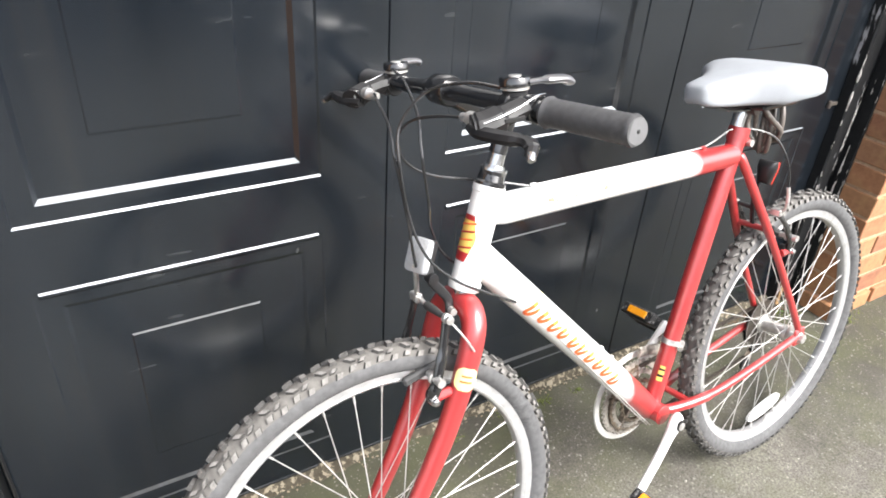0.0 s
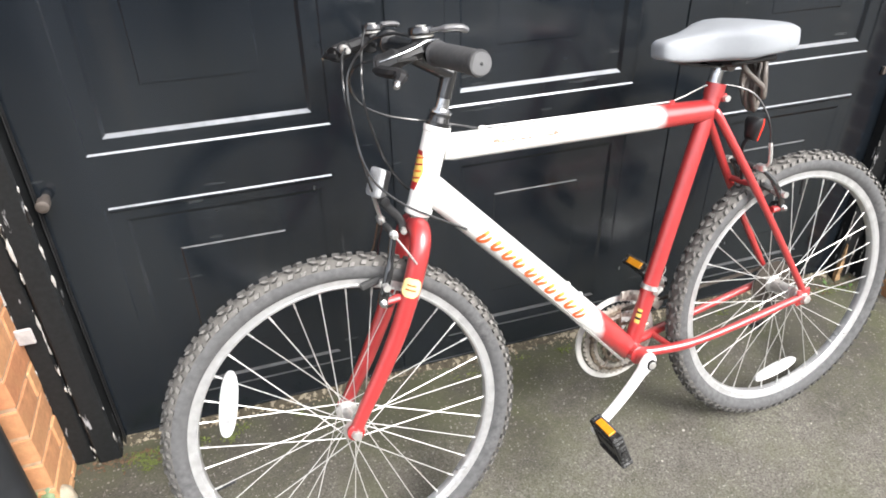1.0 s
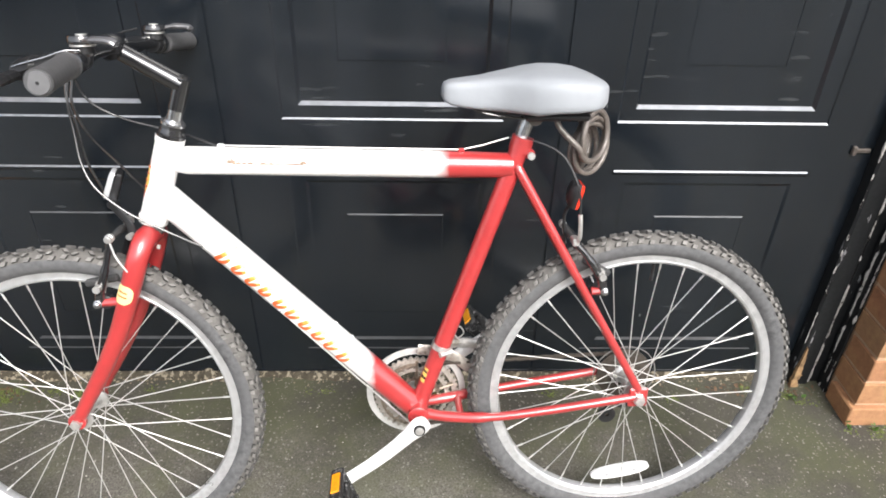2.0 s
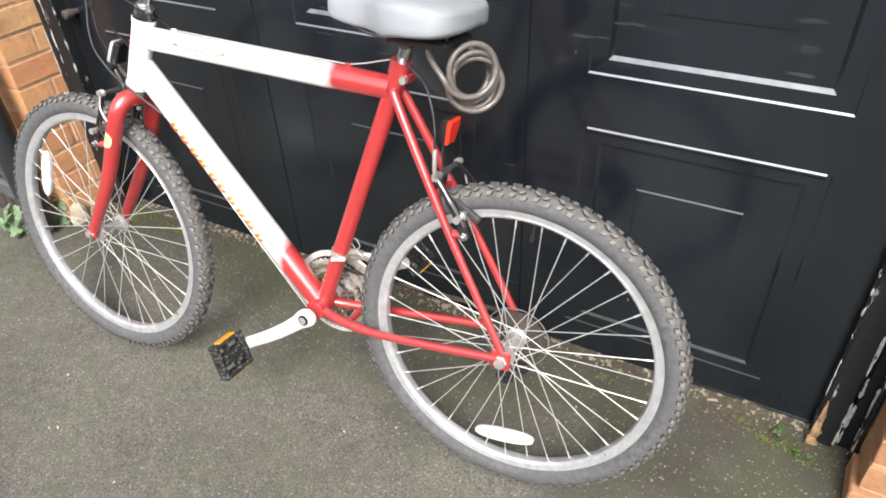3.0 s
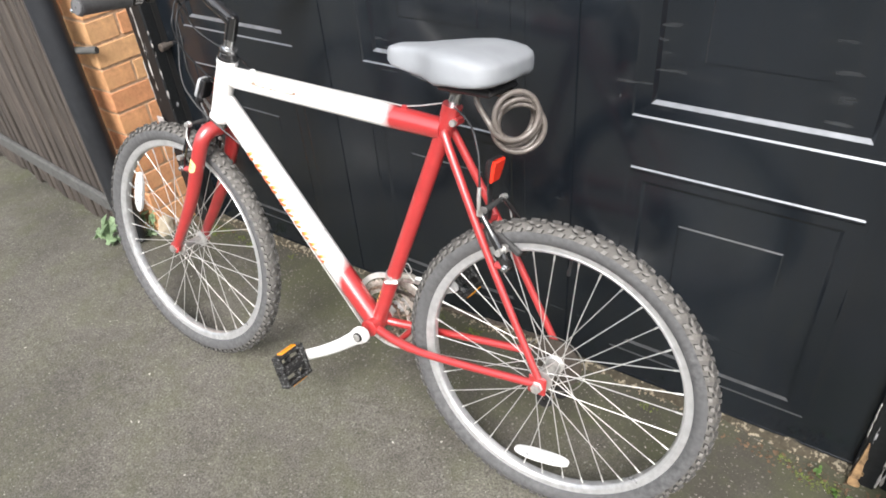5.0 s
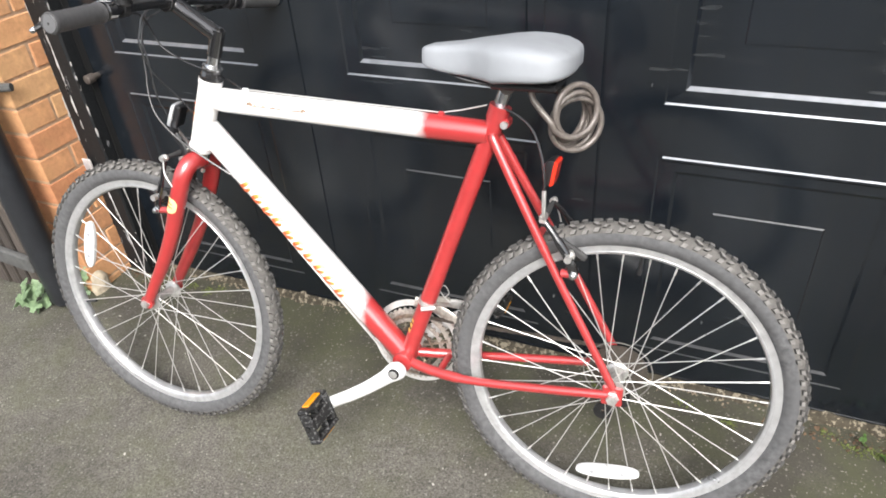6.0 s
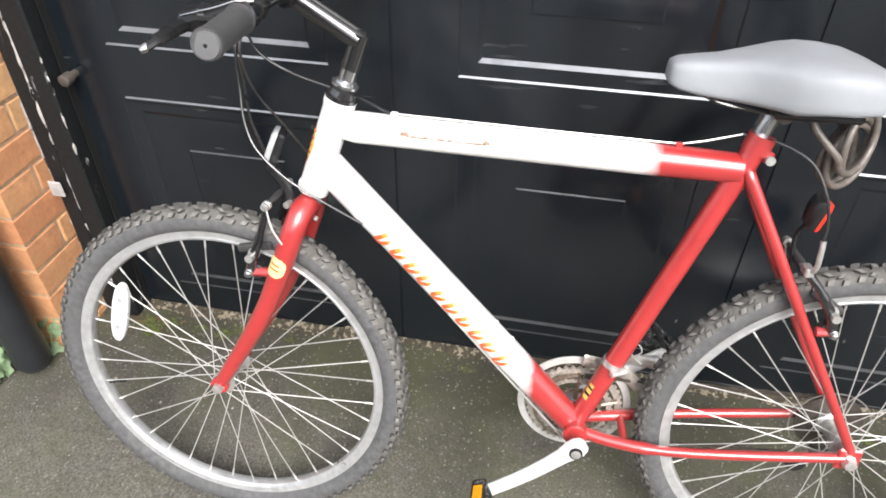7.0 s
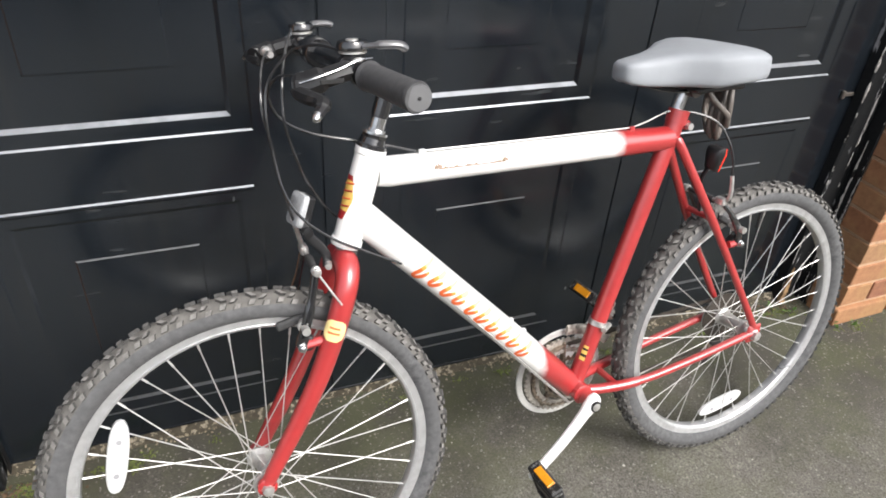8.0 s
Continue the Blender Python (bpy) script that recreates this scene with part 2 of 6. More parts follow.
# Knob flanks darker than the casing: their shade is put into the colour.
KNOB_SHADE = plain("knob_side_rubber", (0.060, 0.058, 0.055), 0.85, vary=0.4, scale=120)
TREAD_RUBBER = plain("dusty_tread_rubber", (0.112, 0.106, 0.098), 0.9, vary=0.4, scale=70, relief=0.3)
BLACK_RUBBER = plain("black_rubber", (0.04, 0.04, 0.04), 0.7, vary=0.3, scale=90)
PALE_YELLOW = plain("pale_yellow_decal", (0.80, 0.66, 0.30), 0.4, vary=0.1)
GRIP = plain("grey_black_grip_rubber", (0.06, 0.06, 0.062), 0.65, vary=0.25, scale=120, relief=0.3)
ALLOY = plain("brushed_alloy", (0.62, 0.61, 0.59), 0.34, 0.75, 0.3, 90, 0.15)
RIM_ALLOY = plain("satin_rim_alloy", (0.62, 0.625, 0.63), 0.30, 0.65, 0.2, 60)
STEEL = plain("bright_spoke_steel", (0.56, 0.55, 0.53), 0.3, 0.5, 0.12, 80)
CHROME = plain("pitted_chrome", (0.54, 0.545, 0.55), 0.22, 0.95, 0.3, 70, 0.2)
BLACK_METAL = plain("black_enamel", (0.013, 0.013, 0.014), 0.16, 0.0, 0.2, 60, coat=0.7, gloss=0.9)
LEVER_BLACK = plain("satin_black_lever", (0.014, 0.014, 0.015), 0.42, vary=0.3, scale=80, gloss=0.35)
BLACK_PLASTIC = plain("black_plastic", (0.016, 0.016, 0.017), 0.33, vary=0.3, scale=80)
PEDAL = chipped_paint("scuffed_black_plastic", (0.02, 0.02, 0.02), (0.17, 0.17, 0.168), 0.56, 130, 0.45, (1, 1, 1))
GREY_PLASTIC = plain("grey_plastic", (0.085, 0.085, 0.09), 0.32, vary=0.2, coat=0.8)
CABLE = plain("black_cable_sheath", (0.024, 0.024, 0.025), 0.2, vary=0.25, coat=0.5)
VINYL = plain("silver_grey_vinyl", (0.275, 0.29, 0.31), 0.62, vary=0.08, scale=16, relief=0.8)
LOCK_SHEATH = plain("smoky_lock_sheath", (0.135, 0.117, 0.104), 0.42, 0.1, 0.4, 150, coat=0.35)
GREASE = plain("greasy_brown_steel", (0.30, 0.25, 0.20), 0.34, 0.8, 0.8, 140, 0.3)
WHITE_REFLECTOR = plain("clear_white_reflector", (0.66, 0.66, 0.655), 0.25, vary=0.10, scale=200, coat=0.6)
AMBER = plain("amber_reflector", (0.75, 0.30, 0.01), 0.25, vary=0.15, scale=200, coat=0.6)
RED_LENS = plain("red_reflector", (0.7, 0.035, 0.015), 0.2, vary=0.15, scale=200, coat=0.6)
LEAF_DEBRIS = plain("dead_leaf", (0.45, 0.40, 0.26), 0.8, vary=0.3)


# ---- building helpers ----
def finish(name, bm, mats, parent=None, label="", smooth=35):
    me = bpy.data.meshes.new(name)
    bmesh.ops.recalc_face_normals(bm, faces=bm.faces)
    bm.to_mesh(me)
    bm.free()
    for m in mats if isinstance(mats, (list, tuple)) else [mats]:
        me.materials.append(m)
    if smooth:
        me.polygons.foreach_set("use_smooth", [True] * len(me.polygons))
        me.set_sharp_from_angle(angle=radians(smooth))
    ob = new(name, me)
    if parent:
        ob.parent = parent
    if label:
        ob["label"] = label
    return ob


def part(name, bm, material, parent, label="", smooth=35):
    """One bmesh as one mesh object under a thing or under a part."""
    return finish(name, bm, material, parent, label, smooth)


def again(ob, parent, m=None):
    """Another object on the same mesh."""
    o = new(ob.name.split(".")[0], ob.data)
    o.parent = parent
    if m is not None:
        o.matrix_basis = m
    if "label" in ob:
        o["label"] = ob["label"]
    return o


def group_node(name, parent, m=None):
    o = new(name)
    o.empty_display_size = 0.05
    if parent:
        o.parent = parent
    if m is not None:
        o.matrix_basis = m
    return o


def box(x0, x1, y0, y1, z0, z1, bevel=0.0, bm=None, mat=0, segs=1):
    bm = bm or bmesh.new()
    vs = [bm.verts.new((x, y, z)) for x in (x0, x1) for y in (y0, y1) for z in (z0, z1)]
    fs = [bm.faces.new([vs[i] for i in q]) for q in ((0, 1, 3, 2), (4, 6, 7, 5), (0, 4, 5, 1), (2, 3, 7, 6), (0, 2, 6, 4), (1, 5, 7, 3))]
    for f in fs:
        f.material_index = mat
    if bevel:
        es = list({e for f in fs for e in f.edges})
        bmesh.ops.bevel(bm, geom=es, offset=bevel, segments=segs, affect="EDGES", profile=0.6)
    return bm


def turned(bm, m):
    bmesh.ops.transform(bm, matrix=m, verts=bm.verts)
    return bm


def smooth_path(pts, n=8):
    """Catmull-Rom through the points."""
    ps = [Vector(p) for p in pts]
    ext = [ps[0] * 2 - ps[1]] + ps + [ps[-1] * 2 - ps[-2]]
    out = []
    for i in range(1, len(ext) - 2):
        a, b, c, d = ext[i - 1 : i + 3]
        for k in range(n):
            t = k / n
            out.append(0.5 * (2 * b + (c - a) * t + (2 * a - 5 * b + 4 * c - d) * t * t + (3 * b - a - 3 * c + d) * t ** 3))
    return out + [ps[-1]]


def tube(pts, r, segs=12, bm=None, mat=0, flat=None, cap=True):
    """A swept tube; r is one radius or one for each point; flat: (width, height) factors of the section."""
    bm = bm or bmesh.new()
    ps = [Vector(p) for p in pts]
    rs = r if isinstance(r, (list, tuple)) else [r] * len(ps)
    t0 = (ps[1] - ps[0]).normalized()
    side = t0.cross(Vector((0, 0, 1)))
    side = side.normalized() if side.length > 1e-3 else Vector((1, 0, 0))
    rings = []
    for i, p in enumerate(ps):
        t = (ps[min(i + 1, len(ps) - 1)] - ps[max(i - 1, 0)]).normalized()
        side = (side - t * side.dot(t)).normalized()
        up = t.cross(side)
        fx, fy = flat or (1, 1)
        rings.append([bm.verts.new(p + rs[i] * (math.cos(a) * side * fx + math.sin(a) * up * fy)) for a in (2 * math.pi * k / segs for k in range(segs))])
    for a, b in zip(rings, rings[1:]):
        for k in range(segs):
            bm.faces.new((a[k], a[(k + 1) % segs], b[(k + 1) % segs], b[k])).material_index = mat
    if cap:
        for ring in (rings[0][::-1], rings[-1]):
            bm.faces.new(ring).material_index = mat
    return bm


def lathe(profile, segs=32, bm=None, closed=False, mat=0):
    """Turns (radius, along) pairs about the y axis."""
    bm = bm or bmesh.new()
    rings = []
    for r, y in profile:
        rings.append([bm.verts.new((r * math.cos(2 * math.pi * k / segs), y, r * math.sin(2 * math.pi * k / segs))) for k in range(segs)])
    pairs = list(zip(rings, rings[1:])) + ([(rings[-1], rings[0])] if closed else [])
    for a, b in pairs:
        for k in range(segs):
            bm.faces.new((a[k], a[(k + 1) % segs], b[(k + 1) % segs], b[k])).material_index = mat
    if not closed:
        for ring in (rings[0][::-1], rings[-1]):
            bm.faces.new(ring)
    return bm


def at_bike(u, v, w):
    """Along the bicycle, up in its plane, out to its near side -> its own x, y, z."""
    return Vector((u, -w, v))


B3 = at_bike


def shift(u, v, w=0.0):
    return Matrix.Translation(at_bike(u, v, w))


# ---- the setting ----
def ground_height(y):
    return 0.0120 + 0.02 * (max(-4.0, min(y, 0.15)) + 0.47)


def build_ground():
    bm = bmesh.new()
    xs = [-400, -60, -12, -5, -3, -2, -1.4] + [-1 + 0.12 * i for i in range(27)] + [2.6, 3.4, 5, 12, 60, 400]
    ys = [-400, -60, -14, -6, -4, -3, -2.2] + [-1.8 + 0.12 * i for i in range(16)] + [0.15, 1.5, 12, 60, 400]
    grid = [[bm.verts.new((x, y, ground_height(y) + (0.004 * noise.noise((x * 1.7, y * 1.7, 0)) if -3 < y < 0.1 and -3 < x < 3 else 0))) for x in xs] for y in ys]
    for a, b in zip(grid, grid[1:]):
        for k in range(len(xs) - 1):
            bm.faces.new((a[k], a[k + 1], b[k + 1], b[k]))
    return tagged(finish("ground", bm, TARMAC, smooth=180), "worn dark grey tarmac drive with grit and moss", "ground", kind="structure")


build_ground()

DX0, DX1, DZ0, DZ1 = -0.505, 1.635, 0.041, 2.12
COLUMNS = [(-0.385, 0.082), (0.331, 0.798), (1.040, 1.496)]
ROWS_Z = [(0.118, 0.639), (0.752, 1.29), (1.40, 1.94)]


def build_door():
    """Pressed metal garage door: flat rails and stiles, with a stepped panel in every bay."""
    bm = bmesh.new()
    xs = [DX0] + [v for c in COLUMNS for v in c] + [DX1]
    zs = [DZ0] + [v for r in ROWS_Z for v in r] + [DZ1]
    for i in range(len(xs) - 1):
        for k in range(len(zs) - 1):
            if i % 2 and k % 2:
                continue
            mid = (xs[i] + xs[i + 1]) / 2
            cuts = [(xs[i], 0), (xs[i + 1], 0)]
            if i in (2, 4):
                cuts = [(xs[i], 0), (mid - 0.0028, 0), (mid - 0.001, 0.0035), (mid + 0.001, 0.0035), (mid + 0.0028, 0), (xs[i + 1], 0)]
            for (xa, ya), (xb, yb) in zip(cuts, cuts[1:]):
                bm.faces.new([bm.verts.new(c) for c in ((xa, ya, zs[k]), (xb, yb, zs[k]), (xb, yb, zs[k + 1]), (xa, ya, zs[k + 1]))])
    bmesh.ops.remove_doubles(bm, verts=bm.verts, dist=0.0005)
    box(DX0, DX1, 0.035, 0.05, DZ0, DZ1, bm=bm)
    for x in (DX0, DX1):
        box(x - 0.002, x + 0.002, 0.001, 0.05, DZ0, DZ1, bm=bm)
    for z in (DZ0, DZ1):
        box(DX0, DX1, -0.002, 0.05, z - 0.002, z + 0.002, bm=bm)
    door = finish("door_1", bm, DOOR, smooth=25)
    tagged(door, "black gloss pressed-metal garage door with sheen painted on its panel ledges", "garage door", kind="structure")
    for x0, x1 in COLUMNS:
        for n, (z0, z1) in enumerate(ROWS_Z):
            # inset from the outline and depth behind the rails
            steps = [(0.0, 0.0), (0.0035, 0.0028), (0.036, 0.0036), (0.043, 0.0115), (0.110, 0.0108), (0.113, 0.0094)]
            pb = bmesh.new()
            rings = []
            for ins, dep in steps:
                dep *= 1.0 if n else 0.4
                if ins > 0.112 and n == 0:
                    dep -= 0.0012
                sx = ins + (0.013 if ins > 0.1 else 0)
                sz = ins + (0.012 if ins > 0.1 and n else 0.007 if ins > 0.1 else -0.006 if ins > 0.03 else 0)
                rings.append([pb.verts.new((x, dep, z)) for x, z in ((x0 + sx, z0 + sz), (x1 - sx, z0 + sz), (x1 - sx, z1 - sz), (x0 + sx, z1 - sz))])
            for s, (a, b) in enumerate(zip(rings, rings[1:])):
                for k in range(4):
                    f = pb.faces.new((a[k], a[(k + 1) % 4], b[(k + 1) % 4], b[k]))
                    # upward faces take the painted sheen, dimmer in the bottom row
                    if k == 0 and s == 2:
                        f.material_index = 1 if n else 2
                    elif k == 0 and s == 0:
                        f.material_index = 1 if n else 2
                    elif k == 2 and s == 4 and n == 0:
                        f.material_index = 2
            pb.faces.new(rings[-1])
            p = part("panel", pb, [DOOR, LEDGE_SHEEN, LEDGE_SHEEN_DIM], door, smooth=0)
            if n == 0:
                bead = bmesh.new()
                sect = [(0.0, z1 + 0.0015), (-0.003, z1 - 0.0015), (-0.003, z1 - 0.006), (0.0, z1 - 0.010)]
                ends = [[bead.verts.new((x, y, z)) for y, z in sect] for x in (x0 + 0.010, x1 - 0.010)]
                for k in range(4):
                    # the bead's upward face carries the same painted sheen
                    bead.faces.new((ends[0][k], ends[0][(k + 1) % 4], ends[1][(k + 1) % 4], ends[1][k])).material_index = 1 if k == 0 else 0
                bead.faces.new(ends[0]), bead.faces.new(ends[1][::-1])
                part("bead", bead, [DOOR, LEDGE_SHEEN], p, smooth=0)
    # bolt stub by one jamb, worn latch by the other
    bm = lathe([(0.0095, -0.044), (0.0125, -0.042), (0.0125, -0.020), (0.008, -0.018), (0.008, 0.0)], 16)
    lathe([(0.0065, -0.0447), (0.0065, -0.0435)], 12, bm, mat=1)
    b = part("door_bolt", turned(bm, Matrix.Translation((-0.475, 0, 0.683))), [RUST, GAP], door, "rusty steel bolt stub")
    bm = box(1.572, 1.607, -0.007, 0.0, 0.690, 0.700, 0.002)
    box(1.566, 1.576, -0.009, 0.0, 0.684, 0.706, 0.002, bm)
    part("latch", bm, RUST, door, "bare worn steel latch")
    return door


build_door()


def build_jamb(name, x0, x1, sign, y_face):
    """Timber jamb with a stop bead; sign +1 when the door lies towards +x."""
    inner, outer = (x1, x0) if sign > 0 else (x0, x1)
    lo, hi = min(x0, x1), max(x0, x1)
    mid = inner - sign * 0.058
    bm = bmesh.new()
    zb = 0.018
    a, b = sorted((mid - sign * 0.004, outer))
    box(a, b, y_face, 0.09, zb, 2.2, 0.004, bm)
    a, b = sorted((inner - sign * 0.004, mid + sign * 0.003))
    box(a, b, y_face - 0.012, 0.085, zb, 2.2, 0.005, bm)
    ob = finish(name, bm, FRAME_PAINT)
    tagged(ob, "black timber door jamb with flaking paint", "door frame", kind="structure")
    # bare timber shows along the arrises
    for k, (x, y) in enumerate(((outer + sign * 0.0005, y_face + 0.002), (mid - sign * 0.004, y_face), (mid + sign * 0.004, y_face - 0.010), (inner - sign * 0.004, y_face - 0.010))):
        pb = bmesh.new()
        run, z = [], zb + 0.01
        while z < 1.9:
            w = (0.0006 if sign > 0 else 0.0002) + 0.0075 * noise.noise((k * 7.3, z * 4.5, sign)) + 0.0052 * noise.noise((k * 3.1, z * 34, 2 + sign))
            if w > 0.0004:
                run.append(((x + 0.0016 * noise.noise((z * 70, k, 4)), y + 0.0010 * noise.noise((z * 90, k, 7)), z), min(w, 0.0042)))
            if (w <= 0.0004 or z > 1.89) and run:
                if len(run) > 2:
                    tube([q for q, _ in run], [0.0003] + [r for _, r in run[1:-1]] + [0.0003], 5, pb)
                run = []
            z += 0.005
        part("bare_edge", pb, ARRIS, ob, "strip of bare pale timber")
    return ob


build_jamb("jamb_left", -0.600, -0.495, 1, -0.043)
build_jamb("jamb_right", 1.612, 1.713, -1, -0.021)


def build_cover_strip():
    """Black fillet that closes the joint between the right jamb and the brick reveal, its edge flaked pale."""
    strip = tagged(finish("cover_strip", box(1.697, 1.7045, -0.062, -0.020, 0.016, 2.2, 0.003), FRAME_PAINT), "black flaking fillet between jamb and bricks", "door frame", kind="structure")
    for k, y in enumerate((-0.059, -0.038)):
        pb = bmesh.new()
        run, z = [], 0.02
        while z < 1.9:
            w = 0.0008 + 0.0085 * noise.noise((k * 5.7, z * 4.0, 9)) + 0.0050 * noise.noise((k * 2.3, z * 36, 11))
            if w > 0.0004:
                run.append(((1.6965 + 0.0010 * noise.noise((z * 80, k, 5)), y + 0.002 * noise.noise((z * 50, k, 8)), z), min(w, 0.0058)))
            if (w <= 0.0004 or z > 1.89) and run:
                if len(run) > 2:
                    tube([q for q, _ in run], [0.0003] + [v for _, v in run[1:-1]] + [0.0003], 5, pb, flat=(0.5, 1.0))
                run = []
            z += 0.005
        part("bare_edge", pb, ARRIS, strip, "strip of bare pale timber")


build_cover_strip()
# pale patch of filler on one jamb
fb = box(-0.601, -0.568, -0.061, -0.054, 0.395, 0.435, 0.003)
tagged(finish("filler_patch", fb, plain("pale_filler", (0.36, 0.34, 0.335), 0.9, vary=0.2)), "pale filler patch on the flaking jamb", "patch", kind="structure")
# the right jamb has split at its foot and shows raw timber
RAW_WOOD = plain("raw_split_timber", (0.27, 0.17, 0.085), 0.85, vary=0.6, scale=60, relief=0.6)


def build_split_timber():
    """Ragged sliver of bare wood, widest at the ground and torn to a point."""
    bm = bmesh.new()
    rows = []
    n = 22
    for i in range(n + 1):
        f = i / n
        z = 0.018 + 0.135 * f
        left = 1.6135 + 0.003 * noise.noise((f * 9, 1, 0)) + 0.010 * f
        wide = 0.019 * (1 - f) ** 0.7 + 0.009 * noise.noise((f * 14, 5, 0)) * (1 - f) + 0.0015
        out = 0.0385 + 0.004 * (1 - f) + 0.002 * noise.noise((f * 20, 8, 0))
        rows.append([bm.verts.new((left + wide * k / 4, -out - 0.0025 * noise.noise((f * 11, k * 0.9, 3)), z)) for k in range(5)] + [bm.verts.new((left + wide, -0.030, z)), bm.verts.new((left, -0.030, z))])
    for a, b in zip(rows, rows[1:]):
        for k in range(7):
            bm.faces.new((a[k], a[(k + 1) % 7], b[(k + 1) % 7], b[k]))
    bm.faces.new(rows[0][::-1]), bm.faces.new(rows[-1])
    return tagged(finish("split_timber", bm, RAW_WOOD, smooth=30), "split raw brown timber at the jamb foot", "timber", kind="structure")


build_split_timber()
# lump of pale cement at the pier's corner
bm = bmesh.new()
bmesh.ops.create_icosphere(bm, subdivisions=4, radius=1.0, matrix=Matrix.Translation((-0.600, -0.165, 0.030)) @ Matrix.Diagonal((0.018, 0.034, 0.062, 1)))
for v in bm.verts:
    v.co += Vector((noise.noise(v.co * 40), noise.noise(v.co * 40 + Vector((9, 0, 0))), noise.noise(v.co * 40 + Vector((0, 9, 0))))) * 0.008
tagged(finish("cement_lump", bm, plain("pale_cement", (0.42, 0.36, 0.27), 0.95, vary=0.3, scale=80, relief=0.6), smooth=60), "lump of pale cement at the pier foot", "cement", kind="structure")
# dark rebate between door and jambs, and the head of the frame
for nm, x0, x1 in (("rebate_left", -0.492, -0.49), ("rebate_right", 1.617, 1.619)):
    tagged(finish(nm, box(x0, x1, -0.02, 0.08, 0.03, 2.15), GAP), "dark gap beside the garage door", "gap", kind="structure")
tagged(finish("frame_head", box(-0.6, 1.705, -0.045, 0.09, 2.125, 2.22, 0.004), FRAME_PAINT), "black timber frame head over the door", "door frame", kind="structure")


def build_threshold():
    """Crumbling strip of concrete under the door, in lumps."""
    bm = bmesh.new()
    rnd = random.Random(5)
    z0 = ground_height(0)
    nx, ny = 320, 7
    grid = []
    for i in range(nx + 1):
        x = -0.50 + 2.14 * i / nx
        row = []
        front = 0.020 + 0.018 * noise.noise((x * 7, 1, 0)) + 0.012 * noise.noise((x * 31, 2, 0))
        for k in range(ny):
            f = k / (ny - 1)
            y = -front * (1 - f) + 0.06 * f
            h = (0.018 + 0.014 * noise.noise((x * 9, y * 30, 5)) + 0.009 * noise.noise((x * 40, y * 60, 6))) * min(1, f * 3.2)
            row.append(bm.verts.new((x + 0.004 * noise.noise((x * 60, y * 80, 1)), y, z0 + (h if k else -0.004))))
        grid.append(row)
    for a, b in zip(grid, grid[1:]):
        for k in range(ny - 1):
            bm.faces.new((a[k], b[k], b[k + 1], a[k + 1]))
    return tagged(finish("threshold", bm, CONCRETE, smooth=60), "crumbling pale concrete threshold under the garage door", "threshold", kind="structure")


build_threshold()


def build_pier(name, x0, x1, y0, y1, flip, label):
    """Brick pier in English bond, x0..x1 wide, front at y0; flip: +1 when its reveal faces +x. The bricks are laid by the piece loop below."""
    bm = box(x0 + 0.002, x1 - 0.002, y0 + 0.002, y1, -0.05, 2.5)
    return tagged(finish(name, bm, MORTAR, smooth=0), label, "brick pier", kind="structure")


PIER_L = build_pier("wall_left", -0.855, -0.602, -0.185, 0.30, 1, "orange brick pier beside the garage door")
PIER_R = build_pier("wall_right", 1.709, 2.40, -0.161, 0.30, -1, "orange-red brick pier beside the garage door")


def close_place():
    """Plain walls that close the place behind, above and around."""
    tagged(finish("wall_over_door", box(-0.855, 2.4, -0.14, 0.30, 2.5, 3.2), MORTAR), "brick wall over the garage door", "wall", kind="structure")
    tagged(finish("lintel", box(-0.6, 1.706, -0.03, 0.30, 2.222, 2.498), MORTAR), "plain lintel over the garage door", "wall", kind="structure")
    # unseen wall added to close the far side and fill reflections
    tagged(finish("wall_behind", box(-14, 14, -11.3, -11.0, -0.6, 3.6), RENDER_WALL), "unseen pale wall added to close the drive", "wall", kind="structure")
    tagged(finish("wall_inside", box(-0.9, 2.4, 0.45, 0.5, -0.05, 2.5), GAP), "dark inside of the garage", "wall", kind="structure")


# unseen walls added to tone what the gloss door reflects
for nm, x0, x1, mat, said in (("wall_opposite", -1.5, 2.9, plain("dull_grey_wall", (0.40, 0.38, 0.36), 0.9, vary=0.3, scale=12, relief=0.3), "unseen grey wall added to lighten reflections in the door"),
                              ("wall_beyond", -7.0, -1.51, plain("dark_brown_wall", (0.070, 0.058, 0.048), 0.9, vary=0.3, scale=12, relief=0.3), "unseen dark brown wall added to darken reflections in the door")):
    tagged(finish(nm, box(x0, x1, -6.3, -6.0, -0.6, 2.3, 0.01), mat), said, "wall", kind="structure")

close_place()

# ---- timber gate beside the pier ----
GATE_AT = Matrix.Translation((-0.648, -0.262, 0)) @ Matrix.Rotation(radians(-5.0), 4, "Z")


